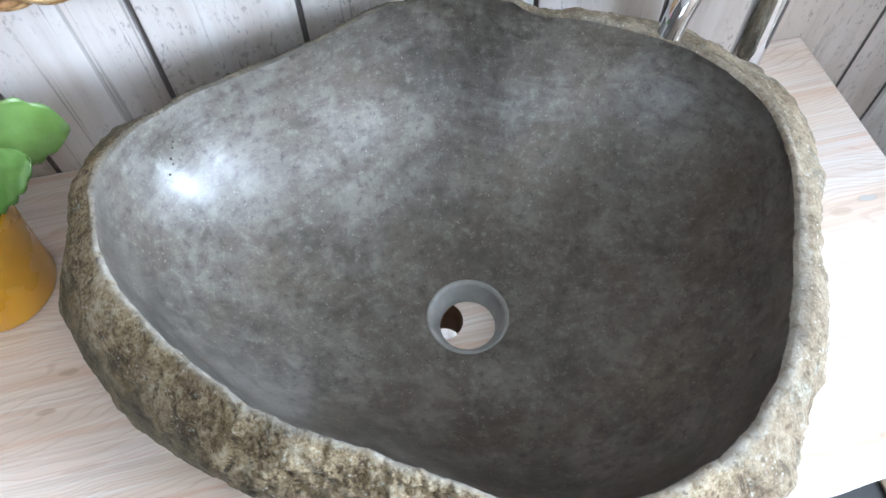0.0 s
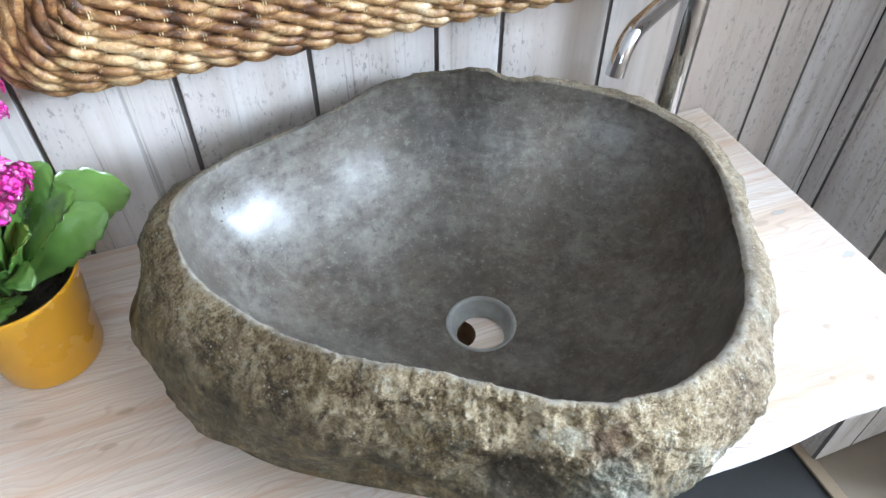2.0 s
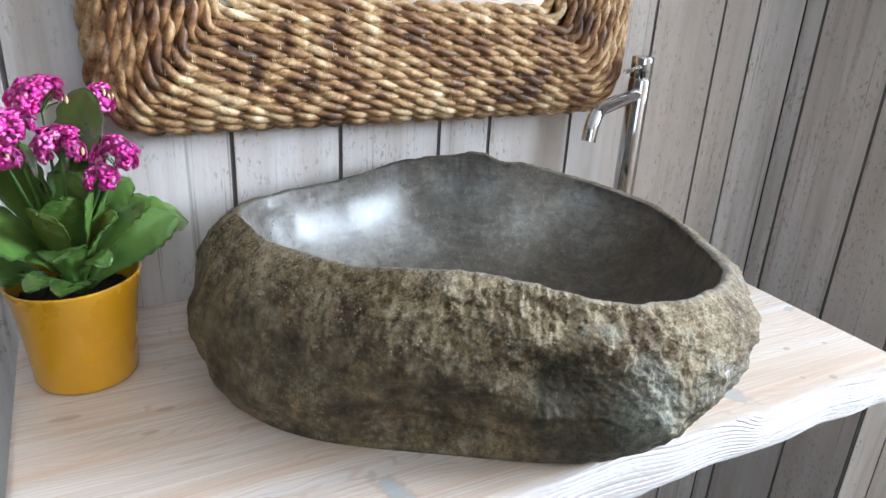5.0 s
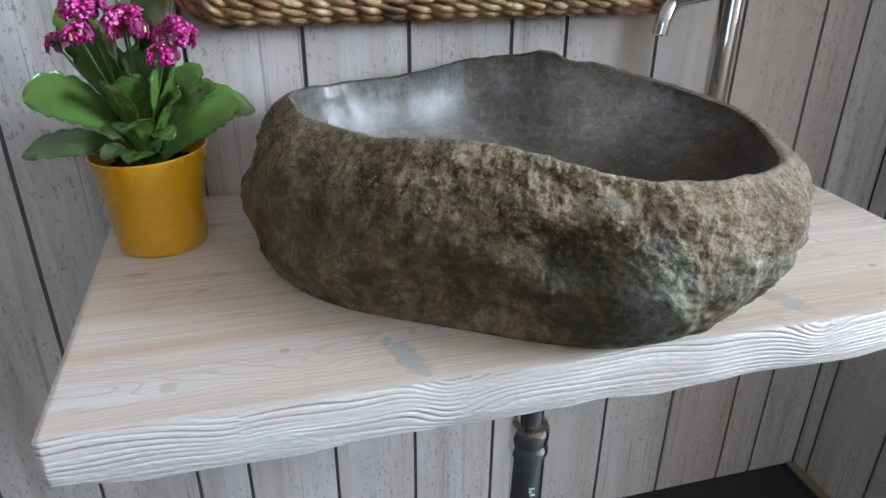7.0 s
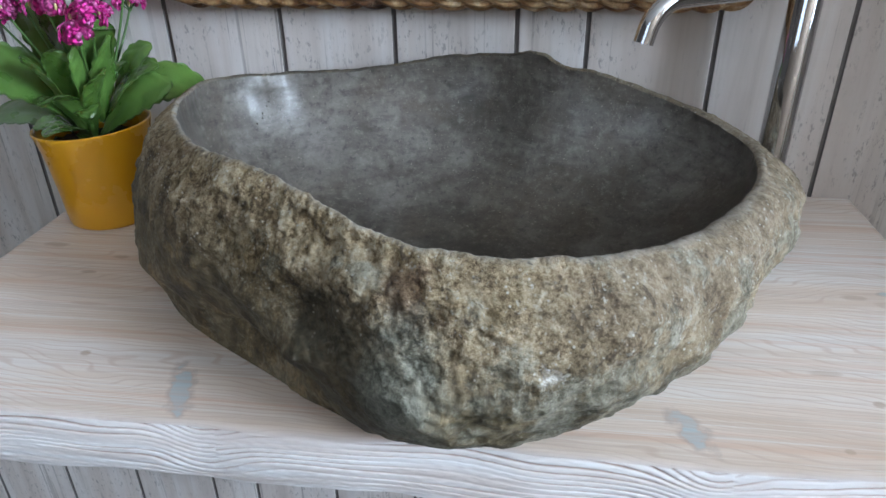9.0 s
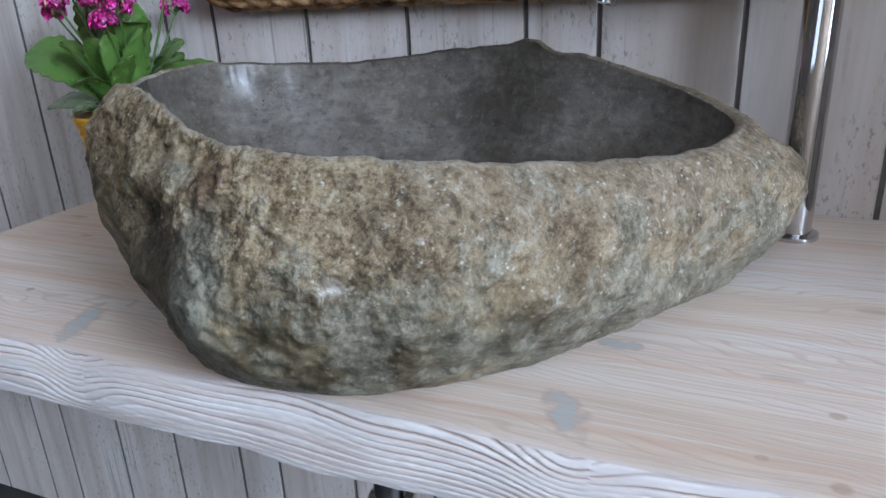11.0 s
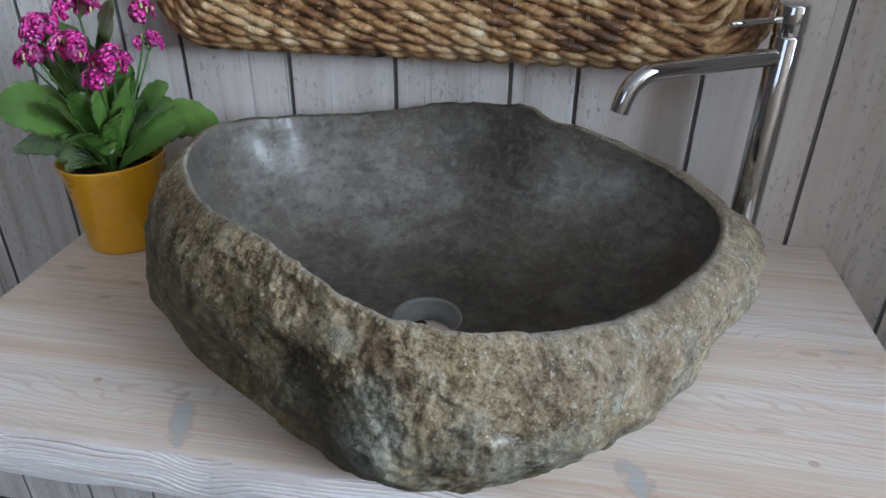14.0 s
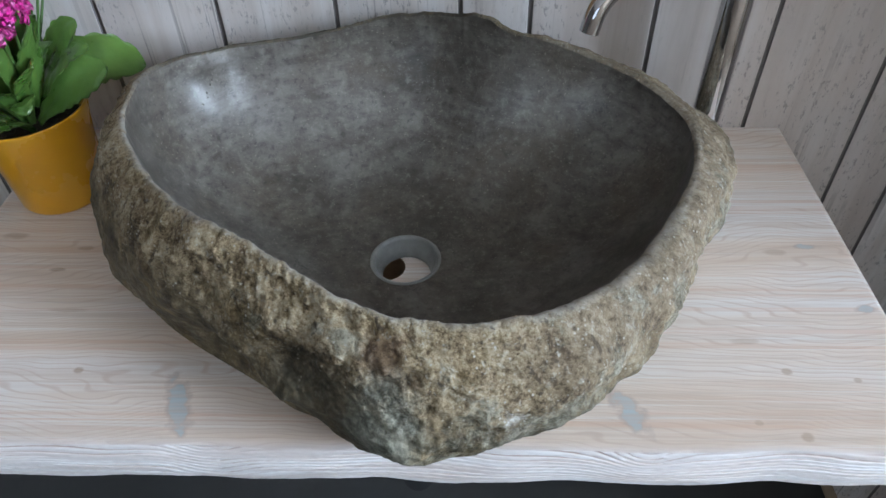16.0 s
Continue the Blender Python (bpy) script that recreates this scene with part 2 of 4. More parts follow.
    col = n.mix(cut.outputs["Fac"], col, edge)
    return n.done(col, n.ramp(streak, [(0.3, 0.50), (0.7, 0.38)]), n.bump(n.calc("ADD", streak, n.calc("MULTIPLY", line, 0.12)), 0.22, 0.0012))


def rough_stone_material():
    n = Nodes("rough_river_stone")
    c = n.coords((1, 1, 1))
    s = n.split(c)
    big = n.noise(c, 9.0, 5, 0.6, 0.3)
    tall = n.coords((1, 1, 0.80))
    mid = n.noise(tall, 34.0, 6, 0.68, 0.15)
    fine = n.noise(tall, 125.0, 6, 0.74, 0.1)
    grit = n.noise(c, 430.0, 4, 0.8)
    # the pale weathered crust lies over the shoulder of the stone, the smooth olive skin below it
    lie = n.calc("ADD", n.calc("MULTIPLY", n.calc("SUBTRACT", s[2], 0.835), 10.5), n.calc("MULTIPLY", n.calc("SUBTRACT", s[0], 0.12), 1.35))
    # no pale crust at the back: the dark colour stands in for its shadow side
    lie = n.calc("ADD", lie, n.calc("MINIMUM", 0.0, n.calc("MULTIPLY", n.calc("SUBTRACT", 0.36, s[1]), 7.0)))
    crust = n.ramp(n.calc("ADD", n.calc("ADD", lie, 0.06), n.calc("ADD", n.calc("MULTIPLY", big, 0.55), n.calc("MULTIPLY", mid, 0.65))), [(0.45, 0.0), (0.95, 1.0)])
    # the smooth flank in front, coloured darker, with a near-black dent at its upper end
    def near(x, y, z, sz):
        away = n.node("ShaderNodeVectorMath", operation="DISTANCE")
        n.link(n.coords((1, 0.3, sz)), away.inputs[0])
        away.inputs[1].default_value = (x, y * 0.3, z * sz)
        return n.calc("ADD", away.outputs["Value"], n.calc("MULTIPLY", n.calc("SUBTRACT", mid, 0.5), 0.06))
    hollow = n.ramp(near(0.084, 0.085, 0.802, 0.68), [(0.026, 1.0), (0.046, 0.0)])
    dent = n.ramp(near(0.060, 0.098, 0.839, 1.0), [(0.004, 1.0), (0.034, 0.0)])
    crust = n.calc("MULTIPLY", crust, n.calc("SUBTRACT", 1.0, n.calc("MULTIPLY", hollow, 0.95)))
    grain = n.calc("ADD", n.calc("MULTIPLY", mid, 0.27), n.calc("ADD", n.calc("MULTIPLY", fine, 0.36), n.calc("MULTIPLY", grit, 0.37)))
    grain = n.calc("ADD", n.calc("MULTIPLY", n.calc("SUBTRACT", grain, 0.5), 1.35), 0.515)
    # towards the broad end the skin is smoother and blotched rather than grainy
    broad = n.ramp(n.calc("ADD", s[0], n.calc("MULTIPLY", n.calc("SUBTRACT", big, 0.5), 0.20)), [(0.16, 0.0), (0.27, 1.0)])
    blotch = n.noise(c, 46.0, 6, 0.68, 0.1)
    soft = n.calc("ADD", n.calc("MULTIPLY", blotch, 0.40), n.calc("MULTIPLY", grain, 0.60))
    grain = n.calc("ADD", n.calc("MULTIPLY", grain, n.calc("SUBTRACT", 1.0, n.calc("MULTIPLY", broad, 0.8))), n.calc("MULTIPLY", soft, n.calc("MULTIPLY", broad, 0.8)))
    olive = n.ramp(n.calc("ADD", n.calc("MULTIPLY", mid, 0.6), n.calc("MULTIPLY", fine, 0.4)), [(0.38, (0.030, 0.022, 0.011)), (0.48, (0.080, 0.061, 0.030)), (0.58, (0.165, 0.128, 0.070))])
    olive = n.mix(n.calc("MULTIPLY", n.ramp(grain, [(0.54, 0.0), (0.60, 0.7)]), n.ramp(big, [(0.45, 0.0), (0.6, 1.0)])), olive, (0.34, 0.30, 0.22))
    tan = n.ramp(grain, [(0.405, (0.080, 0.050, 0.023)), (0.455, (0.185, 0.130, 0.068)), (0.500, (0.300, 0.222, 0.127)), (0.550, (0.390, 0.305, 0.190)), (0.605, (0.50, 0.425, 0.305))])
    rust = n.ramp(n.noise(c, 24.0, 6, 0.70, 0.2), [(0.52, 0.0), (0.60, 0.8)])
    tan = n.mix(rust, tan, n.ramp(grain, [(0.42, (0.085, 0.050, 0.023)), (0.50, (0.185, 0.122, 0.066)), (0.58, (0.29, 0.21, 0.13))]))
    col = n.mix(crust, olive, tan)
    brown = n.calc("MULTIPLY", n.calc("MULTIPLY", broad, 0.75), n.ramp(n.calc("ADD", s[2], n.calc("MULTIPLY", n.calc("SUBTRACT", big, 0.5), 0.10)), [(0.815, 0.15), (0.86, 1.0)]))
    col = n.mix(brown, col, n.ramp(grain, [(0.42, (0.085, 0.060, 0.036)), (0.50, (0.185, 0.140, 0.093)), (0.58, (0.285, 0.230, 0.165))]))
    ochre = n.calc("MULTIPLY", n.ramp(n.noise(tall, 28.0, 6, 0.70, 0.2), [(0.53, 0.0), (0.62, 0.75)]), n.ramp(s[0], [(0.16, 1.0), (0.26, 0.15)]))
    col = n.mix(ochre, col, n.ramp(grain, [(0.42, (0.080, 0.052, 0.019)), (0.50, (0.175, 0.122, 0.052)), (0.58, (0.30, 0.220, 0.115))]))
    # grey green lichen skin, mostly low on the front
    lowly = n.calc("MULTIPLY", n.ramp(s[2], [(0.79, 0.17), (0.875, 0.0)]), n.ramp(s[0], [(0.05, 0.0), (0.20, 1.0)]))
    grey = n.ramp(n.calc("ADD", n.noise(c, 26.0, 6, 0.72, 0.1), lowly), [(0.57, 0.0), (0.66, 0.70)])
    col = n.mix(n.calc("MULTIPLY", grey, n.calc("SUBTRACT", 1.0, hollow)), col, n.ramp(grain, [(0.42, (0.070, 0.066, 0.045)), (0.50, (0.170, 0.160, 0.118)), (0.58, (0.30, 0.29, 0.23))]))
    pale = n.calc("MULTIPLY", n.ramp(n.noise(c, 210.0, 3, 0.7, 0.4), [(0.59, 0.0), (0.67, 0.6)]), n.ramp(n.noise(c, 17.0, 4, 0.6), [(0.48, 0.0), (0.60, 1.0)]))
    pale = n.calc("MULTIPLY", pale, n.ramp(crust, [(0.0, 0.12), (0.6, 1.0)]))
    col = n.mix(pale, col, (0.58, 0.56, 0.49))
    bloom = n.calc("MULTIPLY", n.ramp(n.noise(c, 105.0, 5, 0.72, 0.0), [(0.57, 0.0), (0.66, 0.65)]), n.calc("MULTIPLY", broad, n.ramp(fine, [(0.36, 0.3), (0.56, 1.0)])))
    col = n.mix(bloom, col, (0.42, 0.405, 0.35))
    pit = n.calc("MULTIPLY", n.ramp(n.noise(n.coords((1.0, 1.0, 0.6)), 95.0, 4, 0.65, 0.5), [(0.33, 0.85), (0.39, 0.0)]), n.calc("MULTIPLY", n.calc("SUBTRACT", 1.0, n.calc("MULTIPLY", broad, 0.25)), n.calc("ADD", 0.35, n.calc("MULTIPLY", crust, 0.6))))
    col = n.mix(pit, col, (0.045, 0.030, 0.018))
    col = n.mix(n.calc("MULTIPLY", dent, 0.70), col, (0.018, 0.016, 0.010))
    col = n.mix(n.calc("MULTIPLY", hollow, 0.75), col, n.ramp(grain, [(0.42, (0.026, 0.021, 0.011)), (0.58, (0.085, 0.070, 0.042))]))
    fleck = n.calc("MULTIPLY", n.ramp(n.cells(c, 210.0), [(0.10, 0.85), (0.24, 0.0)]), n.ramp(n.noise(c, 55.0, 3, 0.6), [(0.47, 0.0), (0.58, 1.0)]))
    col = n.mix(n.calc("MULTIPLY", fleck, n.ramp(crust, [(0.0, 0.25), (0.6, 1.0)])), col, (0.56, 0.53, 0.46))
    hole = n.calc("MULTIPLY", n.ramp(n.cells(tall, 120.0), [(0.10, 0.9), (0.26, 0.0)]), n.ramp(n.noise(c, 38.0, 3, 0.6), [(0.50, 0.0), (0.60, 1.0)]))
    col = n.mix(n.calc("MULTIPLY", hole, n.ramp(crust, [(0.0, 0.3), (0.6, 0.85)])), col, (0.052, 0.034, 0.018))
    # a rusty patch under the rim, a grey green one and a fresh white chip
    col = n.mix(n.ramp(near(0.119, 0.084, 0.879, 1.0), [(0.006, 0.75), (0.018, 0.0)]), col, n.ramp(grain, [(0.42, (0.07, 0.036, 0.018)), (0.58, (0.21, 0.125, 0.070))]))
    col = n.mix(n.ramp(near(0.122, 0.070, 0.822, 0.7), [(0.014, 0.7), (0.034, 0.0)]), col, n.ramp(grain, [(0.42, (0.10, 0.105, 0.08)), (0.58, (0.36, 0.37, 0.31))]))
    col = n.mix(n.ramp(near(0.200, 0.058, 0.836, 1.0), [(0.001, 0.85), (0.0055, 0.0)]), col, (0.70, 0.69, 0.66))
    # the thin ground edge where the bowl was cut, with shade painted dark along its back
    crest = n.node("ShaderNodeAttribute", attribute_name="crest")
    col = n.mix(n.calc("MULTIPLY", crest.outputs["Fac"], n.ramp(fine, [(0.36, 0.25), (0.52, 0.95)])), col, n.mix(n.ramp(s[1], [(0.30, 0.0), (0.42, 1.0)]), n.ramp(mid, [(0.4, (0.24, 0.22, 0.19)), (0.6, (0.41, 0.385, 0.345))]), (0.050, 0.044, 0.036)))
    h = n.calc("ADD", n.calc("MULTIPLY", fine, 1.0), n.calc("ADD", n.calc("MULTIPLY", grit, 0.6), n.calc("MULTIPLY", mid, 0.4)))
    h = n.calc("MULTIPLY", n.calc("MULTIPLY", h, n.ramp(crust, [(0.0, 0.35), (1.0, 1.0)])), n.calc("SUBTRACT", 1.0, n.calc("MULTIPLY", broad, 0.45)))
    return n.done(col, n.ramp(crust, [(0.0, 0.58), (1.0, 0.82)]), n.bump(h, 0.95, 0.0036))


def polished_stone_material():
    n = Nodes("polished_grey_stone")
    c = n.coords((1, 1, 1))
    big = n.noise(c, 7.0, 5, 0.6, 0.8)
    mid = n.noise(c, 30.0, 6, 0.66, 0.6)
    fine = n.noise(c, 120.0, 6, 0.78)
    grit = n.noise(c, 420.0, 3, 0.7)
    col = n.ramp(n.calc("ADD", n.calc("MULTIPLY", mid, 0.6), n.calc("MULTIPLY", big, 0.4)),
                 [(0.36, (0.062, 0.053, 0.043)), (0.5, (0.107, 0.094, 0.080)), (0.62, (0.168, 0.153, 0.138))])
    brushed = n.noise(n.coords((26, 26, 95)), 1.0, 4, 0.65, 0.7)
    col = n.mix(n.ramp(brushed, [(0.34, 0.60), (0.50, 0.0)]), col, (0.046, 0.039, 0.031))
    col = n.mix(n.ramp(brushed, [(0.54, 0.0), (0.70, 0.40)]), col, (0.185, 0.172, 0.150))
    col = n.mix(n.ramp(n.noise(c, 11.0, 4, 0.6, 0.7), [(0.48, 0.0), (0.66, 0.55)]), col, (0.088, 0.068, 0.048))
    col = n.mix(n.ramp(fine, [(0.54, 0.0), (0.66, 0.55)]), col, (0.215, 0.205, 0.180))
    col = n.mix(n.ramp(fine, [(0.34, 0.8), (0.47, 0.0)]), col, (0.036, 0.033, 0.028))
    col = n.mix(n.ramp(grit, [(0.64, 0.0), (0.72, 0.7)]), col, (0.36, 0.335, 0.28))
    rough = n.calc("ADD", n.calc("MULTIPLY", fine, 0.28), n.calc("MULTIPLY", brushed, 0.06))
    return n.done(col, n.calc("ADD", rough, 0.19), n.bump(n.calc("ADD", n.calc("MULTIPLY", brushed, 0.5), n.calc("MULTIPLY", fine, 0.8)), 0.18, 0.0010))


def rope_material():
    n = Nodes("twisted_water_hyacinth")
    rnd = n.node("ShaderNodeNewGeometry").outputs["Random Per Island"]
    obj = n.node("ShaderNodeObjectInfo").outputs["Random"]
    c = n.coords((1, 1, 1))
    along = n.noise(c, 21.0, 5, 0.7, 0.6)
    tone = n.calc("ADD", n.calc("MULTIPLY", along, 0.95), n.calc("MULTIPLY", n.calc("SUBTRACT", n.calc("ADD", rnd, obj), 1.0), 0.10))
    col = n.ramp(tone, [(0.30, (0.045, 0.017, 0.007)), (0.40, (0.175, 0.070, 0.024)), (0.48, (0.37, 0.195, 0.075)), (0.56, (0.56, 0.37, 0.19)), (0.66, (0.76, 0.61, 0.42))])
    fibre = n.noise(c, 210.0, 4, 0.7, 1.2)
    col = n.mix(n.ramp(fibre, [(0.34, 0.55), (0.5, 0.0)]), col, (0.12, 0.055, 0.022))
    col = n.mix(n.ramp(fibre, [(0.58, 0.0), (0.74, 0.35)]), col, (0.80, 0.70, 0.52))
    return n.done(col, n.ramp(fibre, [(0.3, 0.55), (0.7, 0.36)]), n.bump(fibre, 0.45, 0.0015))


def plain_material(name, colour, second, scale=8.0, rough=0.6, relief=0.1, depth=0.001):
    n = Nodes(name)
    c = n.coords((1, 1, 1))
    v = n.noise(c, scale, 6, 0.62)
    f = n.noise(c, scale * 24, 3, 0.6)
    col = n.mix(n.ramp(v, [(0.3, 0.0), (0.7, 1.0)]), colour, second)
    return n.done(col, n.calc("ADD", n.calc("MULTIPLY", f, 0.12), rough - 0.06), n.bump(f, relief, depth))


def chrome_material():
    n = Nodes("chrome")
    v = n.noise(n.coords((1, 1, 1)), 60.0, 4, 0.6)
    return n.done((0.60, 0.60, 0.61), n.ramp(v, [(0.35, 0.04), (0.75, 0.09)]), None, 1.0)


def leaf_material():
    n = Nodes("succulent_leaf")
    rnd = n.node("ShaderNodeObjectInfo").outputs["Random"]
    c = n.coords((1, 1, 1), 1.0)
    v = n.noise(c, 28.0, 4, 0.55)
    col = n.ramp(v, [(0.3, (0.048, 0.112, 0.018)), (0.7, (0.120, 0.225, 0.048))])
    col = n.mix(n.calc("MULTIPLY", rnd, 0.5), col, (0.064, 0.150, 0.034))
    return n.done(col, n.ramp(v, [(0.3, 0.24), (0.7, 0.36)]), n.bump(n.noise(c, 60.0, 4), 0.35, 0.0022, n.bump(n.noise(c, 24.0, 2), 0.6, 0.006)), Subsurface_Weight=0.05, Coat_Weight=0.4, Coat_Roughness=0.2)


def petal_material():
    n = Nodes("magenta_petal")
    rnd = n.node("ShaderNodeNewGeometry").outputs["Random Per Island"]
    col = n.ramp(rnd, [(0.0, (0.84, 0.022, 0.33)), (0.5, (0.94, 0.075, 0.46)), (1.0, (0.97, 0.28, 0.62))])
    return n.done(col, 0.55)


PLANK, WOOD = plank_material(), wood_material()
STONE, POLISHED = rough_stone_material(), polished_stone_material()
ROPE, CHROME, LEAF, PETAL = rope_material(), chrome_material(), leaf_material(), petal_material()
BACKING = plain_material("dark_backing", (0.075, 0.060, 0.052), (0.12, 0.10, 0.088), 6, 0.85)
# darker grey put on plank sides and tongues so the joints read as lines
JOINT_GREY = plain_material("grey_in_joint", (0.13, 0.115, 0.108), (0.20, 0.18, 0.172), 30, 0.9)
FLOOR_MAT = plain_material("dark_grey_floor", (0.014, 0.015, 0.016), (0.028, 0.029, 0.029), 3.0, 0.62, 0.15)
PLASTER = plain_material("white_plaster", (0.69, 0.65, 0.60), (0.75, 0.71, 0.66), 3.0, 0.85, 0.2)
UMBER = plain_material("umber_wall_paint", (0.27, 0.205, 0.155), (0.33, 0.26, 0.205), 3.0, 0.85, 0.2)
TAUPE = plain_material("dark_taupe_wall_paint", (0.060, 0.050, 0.042), (0.085, 0.070, 0.060), 3.0, 0.85, 0.2)
SKIRT = plain_material("tan_strip", (0.22, 0.165, 0.11), (0.29, 0.225, 0.155), 9.0, 0.6)
BROWN_FLOOR = plain_material("brown_grey_floor", (0.15, 0.12, 0.088), (0.20, 0.165, 0.125), 4.0, 0.6, 0.15)


def glaze_material():
    n = Nodes("yellow_glazed_ceramic")
    v = n.noise(n.coords((1, 1, 1)), 14.0, 4, 0.55)
    return n.done(n.mix(v, (0.68, 0.315, 0.010), (0.76, 0.39, 0.02)), n.ramp(v, [(0.3, 0.24), (0.7, 0.33)]), None, 0.0, Coat_Weight=0.25)


GLAZE = glaze_material()
SOIL = plain_material("potting_soil", (0.012, 0.009, 0.006), (0.05, 0.035, 0.022), 60.0, 0.9, 0.8, 0.004)
STEM = plain_material("green_stem", (0.05, 0.12, 0.025), (0.08, 0.16, 0.04), 40.0, 0.5)
BUD = plain_material("pale_bud", (0.55, 0.50, 0.16), (0.62, 0.34, 0.30), 160.0, 0.5)
TIE = plain_material("binding_thread", (0.62, 0.48, 0.27), (0.72, 0.60, 0.40), 90.0, 0.6)
GROUND = plain_material("ground_grey_stone", (0.21, 0.21, 0.205), (0.31, 0.31, 0.30), 70.0, 0.36, 0.2)
BORE = plain_material("raw_drilled_wood", (0.20, 0.105, 0.05), (0.32, 0.19, 0.10), 60.0, 0.7)
STAMP = plain_material("pale_green_print", (0.42, 0.55, 0.47), (0.50, 0.62, 0.54), 90.0, 0.5)
WHITE_FRAME = plain_material("white_window_paint", (0.76, 0.76, 0.75), (0.80, 0.80, 0.79), 5.0, 0.4)


def glass_material():
    n = Nodes("window_glass")
    return n.done((1, 1, 1), 0.0, None, 0.0, Transmission_Weight=1.0, IOR=1.45)


def mirror_material():
    n = Nodes("mirror_silver")
    return n.done((0.88, 0.90, 0.90), 0.01, None, 1.0)


GLASS, SILVER = glass_material(), mirror_material()


# ---- the room ----
def slab(name, x0, x1, y0, y1, z0, z1, material, label, category):
    ob = part(name, box_bm(x0, x1, y0, y1, z0, z1), material, None)
    return tagged(ob, label, category, kind="structure")


T = 0.12
STRIP_X = WALL_X + 0.012
floor = slab("floor", ROOM_W - T, STRIP_X, ROOM_S - T, WALL_Y + T + 0.02, FLOOR_Z - 0.1, FLOOR_Z, FLOOR_MAT, "dark grey matt floor in the niche", "floor")
floor_east = slab("floor_east", STRIP_X, ROOM_E + T, ROOM_S - T, STUB_S + T + 0.02, FLOOR_Z - 0.1, FLOOR_Z - 0.004, BROWN_FLOOR, "brown grey floor beyond the niche", "floor")
ceiling = slab("ceiling", ROOM_W - T, ROOM_E + T, ROOM_S - T, WALL_Y + T + 0.02, CEIL_Z, CEIL_Z + 0.1, PLASTER, "plain white plaster ceiling", "ceiling")
THICK = 0.010
wall_north = slab("wall_north", ROOM_W - T, WALL_X + THICK, WALL_Y + THICK, WALL_Y + THICK + T, FLOOR_Z, CEIL_Z, BACKING, "wall clad in distressed whitewashed vertical planks", "wall")
wall_side = slab("wall_side", WALL_X + THICK + 0.10, ROOM_E + T, STUB_S + THICK, STUB_S + THICK + T, FLOOR_Z, CEIL_Z, BACKING, "wall beside the niche clad in whitewashed planks", "wall")
# added wall stub, out of view, that keeps window daylight off wall_side
shade_wall = slab("shade_wall", 1.06, 1.18, 0.03, STUB_S, FLOOR_Z, CEIL_Z, UMBER, "unseen brown wall stub added to shade the niche side", "wall")
wall_partition = slab("wall_partition", WALL_X + THICK, WALL_X + THICK + 0.10, STUB_S + THICK, WALL_Y + THICK, FLOOR_Z, CEIL_Z, BACKING, "short side wall clad in distressed whitewashed planks", "wall")


def wall_with_window(name, m, a0, a1, w0, w1, material, label):
    """A wall along the x axis of m, its inner face at y = 0, with one window opening."""
    bm = bmesh.new()
    for x0, x1, z0, z1 in ((a0, w0, FLOOR_Z, CEIL_Z), (w1, a1, FLOOR_Z, CEIL_Z), (w0, w1, FLOOR_Z, WIN_B), (w0, w1, WIN_T, CEIL_Z)):
        bmesh.ops.create_cube(bm, size=1.0, matrix=Matrix.LocRotScale(((x0 + x1) / 2, T / 2, (z0 + z1) / 2), None, (x1 - x0, T, z1 - z0)))
    ob = part(name, bm, material, None)
    ob.matrix_basis = m
    return tagged(ob, label, "wall", kind="structure")


wall_west = slab("wall_west", ROOM_W - T, ROOM_W, ROOM_S, WALL_Y + THICK, FLOOR_Z, CEIL_Z, TAUPE, "plain dark taupe painted wall", "wall")
wall_east = wall_with_window("wall_east", pose(ROOM_E, 0, 0, 0, 0, -90), -STUB_S - THICK, -ROOM_S, -WIN_N, -WIN_S, PLASTER, "plain white plaster wall with a window")
wall_south = wall_with_window("wall_south", pose(0, ROOM_S, 0, 0, 0, 180), -ROOM_E - T, -ROOM_W + T, -SOUTH_E, -SOUTH_W, UMBER, "plain dark brown painted wall with an added fill window")


def window(name, m, wide, high):
    """A white framed window in the xz plane, its middle at m."""
    root = tagged(empty(name), "unseen white painted window with one clear pane", "window", kind="structure")
    root.matrix_basis = m
    b = 0.05
    for x0, x1, z0, z1 in ((-wide / 2, -wide / 2 + b, -high / 2, high / 2), (wide / 2 - b, wide / 2, -high / 2, high / 2),
                           (-wide / 2 + b, wide / 2 - b, -high / 2, -high / 2 + b), (-wide / 2 + b, wide / 2 - b, high / 2 - b, high / 2)):
        part("window_frame", box_bm(x0, x1, -0.03, 0.03, z0, z1, 0.003), WHITE_FRAME, root)
    pane = part("pane", box_bm(-wide / 2 + b, wide / 2 - b, -0.003, 0.003, -high / 2 + b, high / 2 - b), GLASS, root)
    pane.visible_shadow = False
    return root


window("window_1", pose(ROOM_E + 0.06, (WIN_S + WIN_N) / 2, (WIN_B + WIN_T) / 2, 0, 0, 90), WIN_N - WIN_S, WIN_T - WIN_B)
window("fill_window", pose((SOUTH_W + SOUTH_E) / 2, ROOM_S - 0.06, (WIN_B + WIN_T) / 2), SOUTH_E - SOUTH_W, WIN_T - WIN_B)
trim = part("trim", box_bm(STRIP_X - 0.030, STRIP_X - 0.004, ROOM_S, WALL_Y - 0.002, FLOOR_Z, FLOOR_Z + 0.007, 0.0025), SKIRT, None)
tagged(trim, "narrow tan wooden strip along the floor edge", "floor trim", kind="structure")



# ---- the washstand top ----
SHELF_W, SHELF_E, SHELF_S = -0.326, 0.543, 0.093
SHELF_T = 0.052
HOLE = (0.098, 0.287, 0.017)


